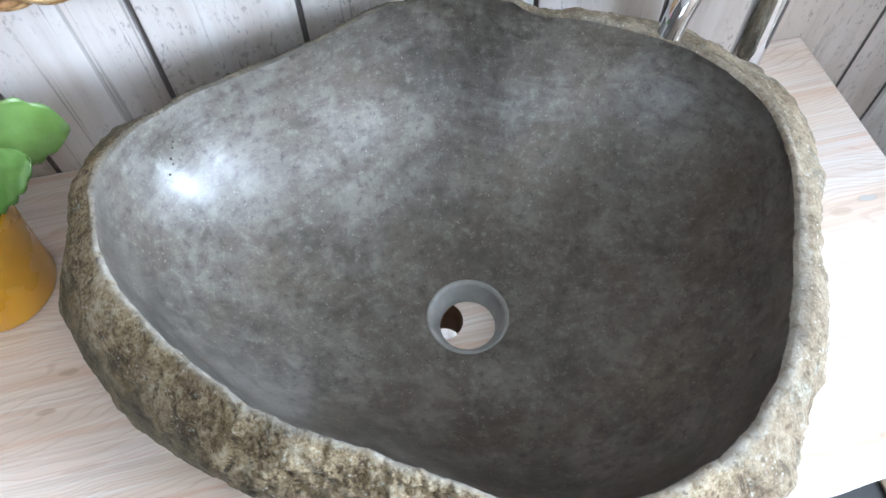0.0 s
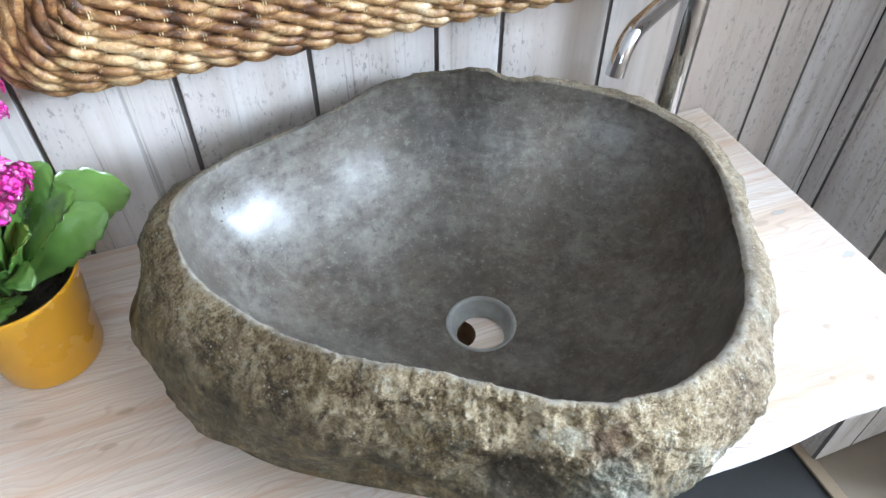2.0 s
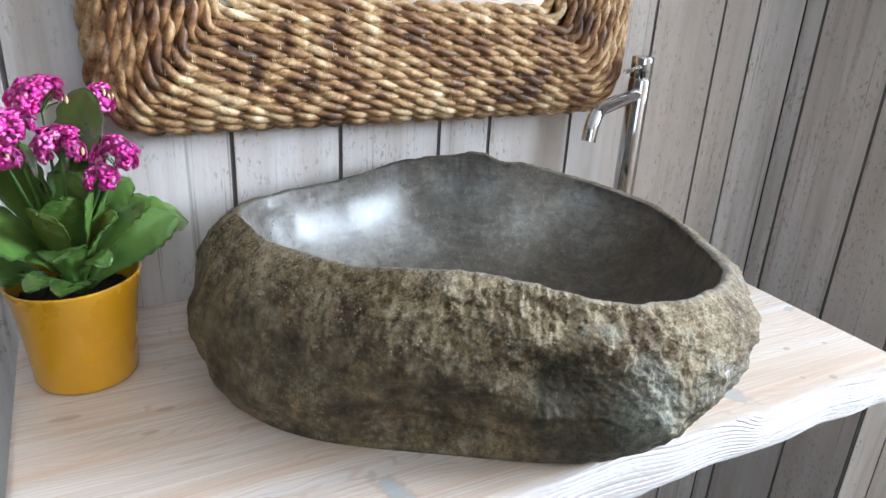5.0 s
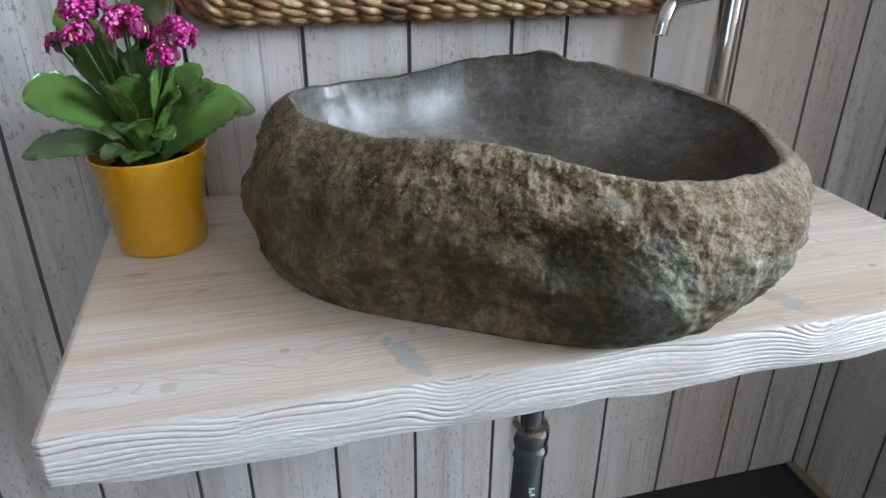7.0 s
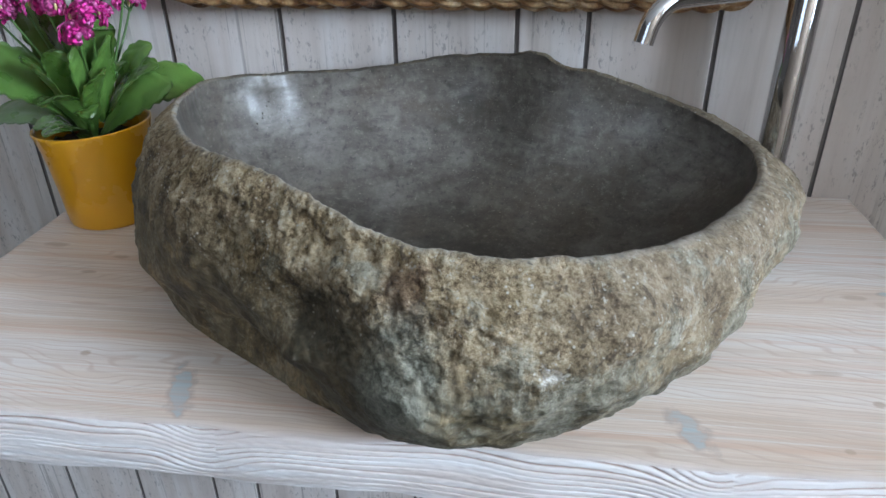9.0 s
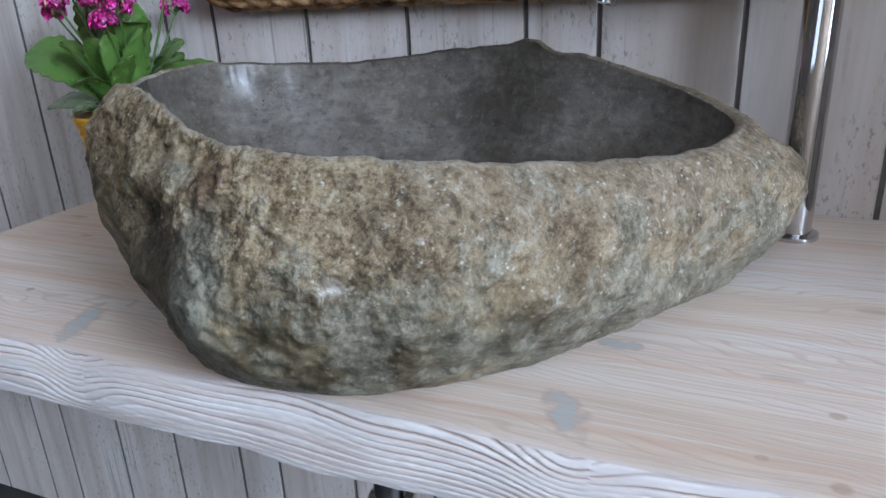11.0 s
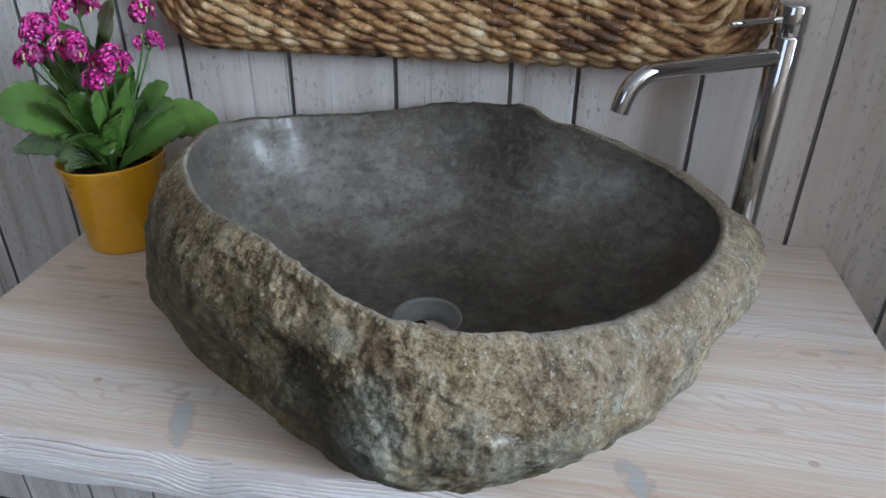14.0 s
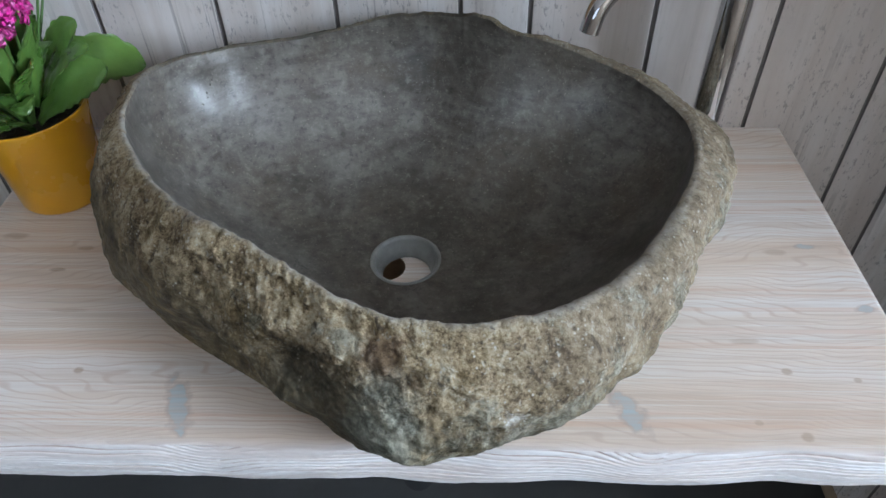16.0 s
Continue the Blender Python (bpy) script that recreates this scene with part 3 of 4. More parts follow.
def shelf():
    nx = 440
    xs = np.linspace(SHELF_W, SHELF_E, nx)
    # profile: bottom back to front, up the cut front, then the top to the back
    down = [("bottom", t) for t in np.linspace(0, 1, 8)]
    front = [("front", t) for t in np.linspace(0, 1, 110)[1:-1]]
    top = [("top", t) for t in np.concatenate([np.linspace(0, 0.06, 8), np.linspace(0.06, 1, 22)[1:]])]
    prof = down + front + top
    verts, ridge, cut = [], [], []
    for j, x in enumerate(xs):
        lip = 0.0035 * noise.noise((x * 5.0, 3.1, 0)) + 0.0022 * noise.noise((x * 17.0, 8.4, 0))
        low = SHELF_Z - SHELF_T + 0.005 * noise.noise((x * 6.0, 0.7, 5)) + 0.003 * noise.noise((x * 23.0, 1.7, 5)) + 0.006 * float(bell(x, -0.33, 0.05))
        for kind, t in prof:
            fr, r = 0.0, 0.5
            if kind == "bottom":
                y, z = WALL_Y - 0.001 + (SHELF_S + lip + 0.006 - WALL_Y) * t, low + (0.004 if t > 0.98 else 0.0)
            elif kind == "front":
                z = low + 0.003 + (SHELF_Z - 0.0015 - low - 0.003) * t
                v = z - SHELF_Z + 0.05
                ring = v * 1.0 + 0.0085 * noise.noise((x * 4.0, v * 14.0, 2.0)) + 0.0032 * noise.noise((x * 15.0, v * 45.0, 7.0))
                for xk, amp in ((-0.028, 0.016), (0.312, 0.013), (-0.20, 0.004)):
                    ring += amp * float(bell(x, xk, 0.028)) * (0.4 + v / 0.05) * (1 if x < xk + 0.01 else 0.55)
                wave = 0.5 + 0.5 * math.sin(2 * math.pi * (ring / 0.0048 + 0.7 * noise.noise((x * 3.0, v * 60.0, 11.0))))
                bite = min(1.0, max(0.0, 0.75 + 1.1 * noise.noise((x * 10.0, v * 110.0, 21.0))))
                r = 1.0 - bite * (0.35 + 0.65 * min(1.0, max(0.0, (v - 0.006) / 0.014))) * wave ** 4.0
                deep = 0.0013 * r + 0.0004 * noise.noise((x * 160.0, v * 400.0, 0.0))
                belly = 0.0035 * math.sin(math.pi * t) ** 0.7 + 0.004 * noise.noise((x * 9.0, v * 20.0, 4.0))
                y, fr = SHELF_S + lip - belly - deep + 0.003, 1.0
            else:
                y, z = SHELF_S + lip + 0.002 + (WALL_Y - 0.001 - SHELF_S - lip - 0.002) * t, SHELF_Z - (0.0012 if t == 0 else 0.0)
                fr = float(np.clip(1.0 - t / 0.012, 0, 1)) * 0.8
            ends = min(x - SHELF_W, SHELF_E - x)
            pull = max(0.0, 0.004 - ends) * 0.6
            if kind != "bottom" and z > SHELF_Z - 0.002:
                z -= pull * 0.7
            verts.append((x, y + (pull if kind == "front" else 0.0), z))
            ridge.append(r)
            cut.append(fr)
    m = len(prof)
    faces = [tuple(reversed(f)) for f in grid_faces(nx, m, True)]
    faces.append(tuple(range(m)))
    faces.append(tuple(reversed(range((nx - 1) * m, nx * m))))
    me = mesh_of("washstand_top", verts, faces, False)
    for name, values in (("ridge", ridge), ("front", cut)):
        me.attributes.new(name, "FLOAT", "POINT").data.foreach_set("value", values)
    me.materials.append(WOOD)
    me.materials.append(BORE)
    # the drilled hole for the waste
    ob = new("washstand_top", me)
    bm = bmesh.new()
    bmesh.ops.create_cone(bm, cap_ends=True, segments=40, radius1=HOLE[2], radius2=HOLE[2], depth=0.2, matrix=Matrix.Translation((HOLE[0], HOLE[1], SHELF_Z - 0.03)))
    for f in bm.faces:
        f.material_index = 1
    cme = bpy.data.meshes.new("drill")
    bm.to_mesh(cme)
    bm.free()
    cme.materials.append(WOOD)
    cme.materials.append(BORE)
    drill = new("drill", cme)
    mod = ob.modifiers.new("hole", "BOOLEAN")
    mod.object, mod.operation, mod.solver = drill, "DIFFERENCE", "EXACT"
    deps = bpy.context.evaluated_depsgraph_get()
    cutmesh = bpy.data.meshes.new_from_object(ob.evaluated_get(deps))
    ob.modifiers.clear()
    ob.data = cutmesh
    cutmesh.shade_smooth()
    cutmesh.set_sharp_from_angle(angle=radians(40))
    bpy.data.objects.remove(drill)
    return tagged(ob, "thick whitewashed pine slab with a rough grained front edge", "washstand top")


shelf()


# ---- the stone basin ----
MID = (0.11, 0.285)
DRAIN = (0.117, 0.277)
RIM_R = (0.2071, 0.0174, 0.0161, 0.0239, -0.0126, -0.0003, 0.0136, 0.004, 0.0032, 0.0021, 0.0087, -0.0035, 0.0014, -0.0006, 0.0004)
RIM_Z = (0.8971, -0.0154, 0.0036, -0.0096, 0.0069, -0.0051, -0.0021, -0.0027, -0.0038, 0.0006, 0.0008, 0.0006, -0.0009, 0.0, 0.0001)
BASE_R = (0.2159, 0.003, 0.0172, 0.037, -0.0054, -0.0068, 0.0282, 0.0009, 0.0063, -0.0016, 0.0098, -0.0039, 0.0051, -0.002, 0.0001)
BELLY_R = (0.2534, 0.0136, 0.0195, 0.0374, -0.0091, -0.0082, 0.0264, -0.0021, 0.0039, 0.0002, 0.0098, -0.0047, 0.0013, -0.0003, -0.0011)


# how far the flank stands out from the plain sweep, at four heights
FLANK_Z = (0.75, 0.78, 0.815, 0.855, 0.895)
FLANK_R = ((-0.0052, -0.0011, -0.0031, -0.0019, 0.0033, 0.0011, -0.0033, 0.0014, -0.0006, -0.0007, -0.0049, 0.0011, -0.0032),
           (-0.0065, 0.0034, 0.0020, -0.0012, -0.0015, -0.0044, 0.0047, 0.0073, 0.0011, -0.0040, -0.0051, -0.0022, -0.0023),
           (-0.0019, 0.0030, 0.0019, -0.0007, 0.0020, -0.0021, 0.0055, 0.0041, 0.0024, -0.0046, -0.0010, -0.0027, 0.0007),
           (-0.0035, -0.0003, -0.0003, -0.0013, -0.0038, 0.0019, -0.0008, 0.0005, -0.0031, 0.0009, -0.0011, 0.0012, 0.0003))


def flank(a, z):
    level = np.stack([fourier(a, c) for c in FLANK_R] + [np.zeros_like(a)])
    out = np.zeros_like(a)
    for i in range(5):
        out += level[i] * np.interp(z, FLANK_Z, np.eye(5)[i])
    return out


def basin():
    root = tagged(empty("stone_basin", (MID[0], MID[1], SHELF_Z)), "hollowed grey river stone basin with rough brown outside", "basin")
    n = 960
    a = np.linspace(0, 2 * math.pi, n, endpoint=False)
    deg = np.degrees(a)
    rim_r, rim_z = fourier(a, RIM_R), fourier(a, RIM_Z)
    rim_z += 0.0035 * bell(deg, 67, 5) - 0.002 * bell(deg, 84, 9) - 0.0025 * bell(deg, 75, 4) - 0.004 * bell(deg, 57, 4.5)
    calm_r, calm_z = rim_r.copy(), fourier(a, RIM_Z)
    jag = np.array([noise.fractal((math.cos(t) * 6, math.sin(t) * 6, 4.2), 0.6, 2.0, 5) for t in a])
    rim_r += 0.0016 * jag
    rim_z += 0.0016 * np.roll(jag, 91)
    base_r, belly_r = fourier(a, BASE_R), fourier(a, BELLY_R)
    ca, sa = np.cos(a), np.sin(a)
    # rim thickness: a few millimetres, thicker at the south east
    lip = 0.0055 + 0.006 * bell(deg, 335, 40) + 0.004 * bell(deg, 20, 25) + 0.002 * jag.clip(-1, 1)
    belly_r -= 0.021 * bell(deg, 163, 18)
    belly_r = np.maximum(belly_r, rim_r + lip + 0.004)
    belly_z = 0.822 + 0.012 * bell(deg, 295, 40) + 0.006 * bell(deg, 20, 40)

    # outside, from the inner edge of the rim over the crest and down to the foot
    rings = []
    for dr, dz in ((0.0, -0.0005), (0.25, 0.0012), (0.6, 0.0016), (1.0, 0.0)):
        rings.append((rim_r + lip * dr, rim_z + dz))
    for v in np.linspace(0, 1, 92)[1:]:
        k = math.sin(math.pi / 2 * v) ** 0.85
        rings.append((rim_r + lip + (belly_r - rim_r - lip) * k, rim_z + (belly_z - rim_z) * v ** 1.05))
    for v in np.linspace(0, 1, 80)[1:]:
        k = 1 - v ** 2.3
        rings.append((base_r + (belly_r - base_r) * k, belly_z + (SHELF_Z + 0.0005 - belly_z) * (1 - (1 - v) ** 1.12)))
    rings = rings[:4] + [(r + flank(a, z), z) for r, z in rings[4:]]
    verts = []
    for i, (r, z) in enumerate(rings):
        fade = min(1.0, max(0.0, (i - 2) / 14.0)) * min(1.0, (len(rings) - 1 - i) / 7.0)
        for j in range(n):
            x, y, zz = MID[0] + r[j] * ca[j], MID[1] + r[j] * sa[j], z[j]
            if fade > 0:
                d = 0.0075 * noise.fractal((x * 11, y * 11, zz * 13), 0.9, 2.0, 3)
                d += 0.0030 * noise.fractal((x * 26, y * 26, zz * 30), 0.8, 2.0, 3)
                rugged = 0.35 + 0.65 * min(1.0, max(0.0, (zz - 0.79) * 14 + (x - 0.05) * 3.2))
                d += 0.0034 * min(1.0, max(0.0, (x - 0.10) * 9)) * noise.fractal((x * 36 + 7, y * 36, zz * 40), 0.7, 2.0, 2)
                rugged *= 1.0 - 0.45 * min(1.0, max(0.0, (x - 0.16) * 9))
                d += rugged * (0.0030 * noise.fractal((x * 48, y * 48, zz * 52), 0.6, 2.1, 3) + 0.0019 * noise.fractal((x * 110, y * 110, zz * 110), 0.5, 2.1, 3) + 0.0008 * noise.noise((x * 240, y * 240, zz * 240)))
                # the hollow in the front of the stone and the smooth flank under it
                dt = ((deg[j] - 254 + 180) % 360) - 180
                d -= 0.014 * math.exp(-(dt / 9.0) ** 2 - ((zz - 0.838) / 0.018) ** 2)
                d -= 0.007 * math.exp(-((dt - 8) / 9.0) ** 2 - ((zz - 0.806) / 0.030) ** 2)
                d += 0.004 * math.exp(-((dt - 6) / 20.0) ** 2 - ((zz - 0.872) / 0.010) ** 2)
                d += 0.004 * math.exp(-((dt - 24) / 6.0) ** 2 - ((zz - 0.815) / 0.035) ** 2)
                d *= fade
                x, y = x + d * ca[j], y + d * sa[j]
            verts.append((x, y, zz))
    faces = grid_faces(len(rings), n, True)
    # underside, with a hole over the waste
    k = len(verts)
    last = k - n
    for j in range(n):
        verts.append((DRAIN[0] + 0.0225 * ca[j], DRAIN[1] + 0.0225 * sa[j], SHELF_Z + 0.0015))
    for j in range(n):
        faces.append((last + j, last + (j + 1) % n, k + (j + 1) % n, k + j))
    me = mesh_of("stone_shell", verts, faces)
    front = np.clip(0.35 + 0.9 * bell(deg, 250, 85) ** 0.6 + 0.65 * bell(deg, 95, 60), 0, 1)
    crest = np.zeros((len(rings) + 1, n))
    for i, k in enumerate((1.0, 0.85, 0.5, 0.12)):
        crest[i] = front * k
    me.attributes.new("crest", "FLOAT", "POINT").data.foreach_set("value", crest.ravel())
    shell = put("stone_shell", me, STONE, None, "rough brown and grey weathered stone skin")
    child(shell, root)

    # polished inside
    floor_z = 0.7705
    verts, count = [], 96
    for i in range(count):
        f = math.pi / 2 * (1 - i / (count - 1))
        rho, h = math.sin(f) ** 0.86, 1 - math.cos(f) ** 1.05
        for j in range(n):
            wild = max(0.0, 1 - i / 22.0) ** 2
            rr, rz = calm_r[j] + (rim_r[j] - calm_r[j]) * wild, calm_z[j] + (rim_z[j] - calm_z[j]) * wild
            ex, ey = MID[0] + rr * ca[j] - DRAIN[0], MID[1] + rr * sa[j] - DRAIN[1]
            inner = 0.0330 / math.hypot(ex, ey)
            q = inner + (1 - inner) * rho
            x, y, z = DRAIN[0] + ex * q, DRAIN[1] + ey * q, floor_z + (rz - 0.0005 - floor_z) * h
            soft = min(1.0, i / 6.0) * min(1.0, (count - 1 - i) / 10.0)
            w = soft * (0.0005 * noise.noise((x * 13, y * 13, z * 13)) + 0.0006 * noise.noise((x * 48, y * 48, z * 48)))
            w += soft * 0.0042 * float(bell(deg[j], 142, 4.5)) * h
            nx, ny = -ex / math.hypot(ex, ey), -ey / math.hypot(ex, ey)
            verts.append((x + nx * w * h, y + ny * w * h, z + w * (1 - h)))
    bowl = put("bowl", mesh_of("bowl", verts, [tuple(reversed(f)) for f in grid_faces(count, n, True)]), POLISHED, None, "smooth polished mottled grey inside of the basin")
    child(bowl, root)
    # a short row of pinholes in the polish
    skin = np.array(verts)
    for k, f in enumerate((0.0, 0.22, 0.52, 0.70, 1.0)):
        aim = np.array((-0.076 - 0.008 * f + (0.0015 if k % 2 else 0.0), 0.4175 - 0.015 * f, 0.876 - 0.017 * f))
        p = Vector(skin[np.argmin(((skin - aim) ** 2).sum(1))])
        out = (Vector((DRAIN[0], DRAIN[1], 0.92)) - p).normalized()
        bm = bmesh.new()
        bmesh.ops.create_icosphere(bm, subdivisions=2, radius=1.0, matrix=Matrix.LocRotScale(p, out.to_track_quat("Z", "Y"), (0.0009, 0.0008 + 0.0004 * (k % 3), 0.0005)))
        child(part("pinhole", bm, SOIL, None, "small dark pinhole"), root)
    # recessed seat round the waste hole
    prof = [(0.0330, 0.7705), (0.0327, 0.7713), (0.0315, 0.7714), (0.0292, 0.7703), (0.0286, 0.7680), (0.0270, 0.7630), (0.0240, 0.7590), (0.0230, 0.7560), (0.0225, SHELF_Z + 0.0015)]
    v, f = lathe(prof, (DRAIN[0], DRAIN[1], 0), 72)
    seat = put("drain_seat", mesh_of("drain_seat", v, [tuple(reversed(q)) for q in f]), GROUND, None, "round ground recess at the drain hole")
    child(seat, root)
    return root


basin()


# ---- the tap ----
TAP = (0.427, 0.459)


def tap():
    root = tagged(empty("tall_tap", (TAP[0], TAP[1], SHELF_Z)), "tall polished chrome basin tap with a curved spout", "tap")
    r = 0.0145
    v, f = lathe([(0.0001, 0.0), (0.021, 0.0), (0.0215, 0.0015), (0.0208, 0.004), (0.016, 0.0052), (r, 0.0056), (r, 0.252), (r - 0.0008, 0.2535), (r - 0.0012, 0.2545)], (*TAP, SHELF_Z), 40)
    me = mesh_of("body", v, f)
    me.set_sharp_from_angle(angle=radians(35))
    child(put("body", me, CHROME), root)
    v, f = lathe([(r - 0.0012, 0.2545), (r - 0.0008, 0.2552), (r, 0.2565), (r, 0.281), (r - 0.001, 0.2825), (r - 0.003, 0.283), (0.0001, 0.283)], (*TAP, SHELF_Z), 40)
    me = mesh_of("handle_cap", v, f)
    me.set_sharp_from_angle(angle=radians(35))
    cap = child(put("handle_cap", me, CHROME), root)
    way = Vector((0.275 - TAP[0], 0.363 - TAP[1], 0)).normalized()
    reach = math.hypot(0.275 - TAP[0], 0.363 - TAP[1])
    arm_z, bend = 0.985, 0.034
    pts = [Vector((*TAP, arm_z)) + way * d for d in np.linspace(0.006, reach - bend, 10).tolist()]
    for k in range(1, 15):
        t = math.radians(76) * k / 14
        pts.append(Vector((*TAP, arm_z - bend * (1 - math.cos(t)))) + way * (reach - bend + bend * math.sin(t)))
    d = (pts[-1] - pts[-2]).normalized()
    pts += [pts[-1] + d * 0.004 * k for k in range(1, 3)]
    v, f = tube([tuple(p) for p in pts], 0.0085, 24, caps=False)
    k = len(v)
    v2, f2 = tube([tuple(pts[-1] - d * s) for s in (0.0, 0.001, 0.018)], [0.0085, 0.0072, 0.0070], 24, caps=True, base=k)
    me = mesh_of("spout", v + v2, f + f2)
    me.set_sharp_from_angle(angle=radians(35))
    child(put("spout", me, CHROME), root)
    lev = [Vector((*TAP, 1.0195)) + way * s for s in (0.010, 0.03, 0.05, 0.072, 0.0735)]
    v, f = tube([tuple(p) for p in lev], [0.0030, 0.0030, 0.0030, 0.0030, 0.0020], 16)
    child(put("lever", mesh_of("lever", v, f), CHROME), root)
    return root


tap()


# ---- waste pipe under the slab ----
def waste_pipe():
    at = (0.114, 0.262)
    root = tagged(empty("waste_pipe", (*at, 0.33)), "chrome bottle trap hanging below the wooden slab", "waste pipe")
    for name, prof in (("tailpiece", [(0.0155, 0.702), (0.0155, 0.536)]),
                       ("slip_nut", [(0.0155, 0.540), (0.0205, 0.538), (0.0235, 0.532), (0.0235, 0.519), (0.0218, 0.516), (0.0218, 0.511), (0.0235, 0.508), (0.0235, 0.498), (0.0205, 0.4955)]),
                       ("trap_body", [(0.0206, 0.497), (0.0206, 0.405), (0.0190, 0.397), (0.012, 0.393), (0.0001, 0.392)])):
        v, f = lathe([(r, z) for r, z in prof], (*at, 0), 36)
        me = mesh_of(name, v, [tuple(reversed(q)) for q in f])
        me.set_sharp_from_angle(angle=radians(35))
        child(put(name, me, CHROME), root)
    for x0, z0, w in ((-0.004, 0.452, 0.007), (-0.004, 0.447, 0.004), (-0.002, 0.442, 0.006)):
        child(part("stamp", box_bm(at[0] + x0, at[0] + x0 + w, at[1] - 0.0212, at[1] - 0.0198, z0, z0 + 0.0022, 0.0003, 1), STAMP, None, "pale green printed bar"), root)
    return root


waste_pipe()


# ---- mirror with a woven frame ----
def rounded_loop(cx, cz, hw, hh, rc, step):
    """Points round an upright rounded rectangle in the xz plane."""
    pts = []
    corners = ((hw - rc, hh - rc, 0), (-hw + rc, hh - rc, 90), (-hw + rc, -hh + rc, 180), (hw - rc, -hh + rc, 270))
    for i, (x, z, start) in enumerate(corners):
        m = max(4, int(rc * math.pi / 2 / step))
        for k in range(m + 1):
            t = radians(start + 90 * k / m)
            pts.append((cx + x + rc * math.cos(t), cz + z + rc * math.sin(t)))
        nx, nz, ns = corners[(i + 1) % 4]
        ax, az = pts[-1]
        bx, bz = cx + nx + rc * math.cos(radians(ns)), cz + nz + rc * math.sin(radians(ns))
        m = max(2, int(math.hypot(bx - ax, bz - az) / step))
        pts += [(ax + (bx - ax) * k / m, az + (bz - az) * k / m) for k in range(1, m)]
    return np.array(pts)


def woven_mirror():
    cx, hw, hh = 0.096, 0.327, 0.402
    cz = 0.953 + hh
    root = tagged(empty("wall_mirror", (cx, WALL_Y, cz)), "wall mirror in a wide frame of twisted brown water hyacinth", "mirror")
    rows, pitch = 13, 0.056
    depth = [0.504, 0.492, 0.483, 0.477, 0.474, 0.472, 0.471, 0.471, 0.472, 0.474, 0.477, 0.482, 0.490]
    inset = [0.006, 0.011, 0.0190, 0.029, 0.0400, 0.0515, 0.0630, 0.0745, 0.0860, 0.0975, 0.1090, 0.1205, 0.132]
    ties_v, ties_f = [], []
    loops = []
    for i in range(rows):
        rc = max(0.012, 0.058 - 0.55 * inset[i])
        p = rounded_loop(cx, cz, hw - inset[i], hh - inset[i], rc, 0.0034)
        wob = np.array([noise.noise((x * 14, z * 14, i * 3.7)) for x, z in p])
        y = np.full(len(p), depth[i]) + 0.0016 * wob
        loops.append((p, y))
        tan = np.roll(p, -1, 0) - np.roll(p, 1, 0)
        step = np.linalg.norm(np.roll(p, -1, 0) - p, axis=1)
        length = step.sum()
        s = np.concatenate([[0], np.cumsum(step)[:-1]])
        turns = round(length / pitch)
        tan /= np.linalg.norm(tan, axis=1)[:, None]
        side = np.stack([tan[:, 1], -tan[:, 0]], -1)
        verts, faces = [], []
        for q in range(2):
            ang = 2 * math.pi * turns * s / length + math.pi * q + i * 1.3
            ang = ang + 0.5 * np.array([noise.noise((x * 9, z * 9, i * 2.1 + 40)) for x, z in p]) * np.minimum(1, np.minimum(s, length - s) / 0.05)
            off = 0.0034
            fat = 0.0047 * (1 + 0.16 * np.array([noise.noise((x * 40, z * 40, i * 5.1 + q)) for x, z in p]))
            pts = np.stack([p[:, 0] + side[:, 0] * off * np.cos(ang), y + off * np.sin(ang), p[:, 1] + side[:, 1] * off * np.cos(ang)], -1)
            v, f = tube(pts, fat, 8, closed=True, base=len(verts))
            verts += v
            faces += f
        child(put("woven_rope", mesh_of("woven_rope", verts, faces), ROPE), root)
    # thin binding threads across the joints between ropes, along the bottom
    for i in range(2, rows - 1):
        for k in range(26):
            x = cx - hw + 0.07 + (k + 0.5 * (i % 3) / 1.5) * 0.0195
            if x > cx + hw - 0.08:
                continue
            z0, z1 = cz - hh + inset[i], cz - hh + inset[i + 1]
            for s in (-0.0011, 0.0011):
                v, f = tube([(x + s, depth[i] - 0.0055, z0 + 0.003), (x + s, (depth[i] + depth[i + 1]) / 2 - 0.0030, (z0 + z1) / 2), (x + s, depth[i + 1] - 0.0055, z1 - 0.003)], 0.0006, 5, base=len(ties_v))
                ties_v += v
                ties_f += f
    threads = child(put("binding_threads", mesh_of("binding_threads", ties_v, ties_f), TIE), root)
    threads["kind"] = "stuff"
    child(part("backing_board", box_bm(cx - hw + 0.02, cx + hw - 0.02, 0.497, WALL_Y - 0.0005, cz - hh + 0.02, cz + hh - 0.02, 0.002), BORE, None), root)
    child(part("mirror_glass", box_bm(cx - hw + 0.128, cx + hw - 0.128, 0.489, 0.4965, cz - hh + 0.128, cz + hh - 0.128, 0.001), SILVER, None, "silvered mirror glass"), root)
    return root


woven_mirror()


# ---- the flowering plant in its pot ----
POT = (-0.264, 0.405)


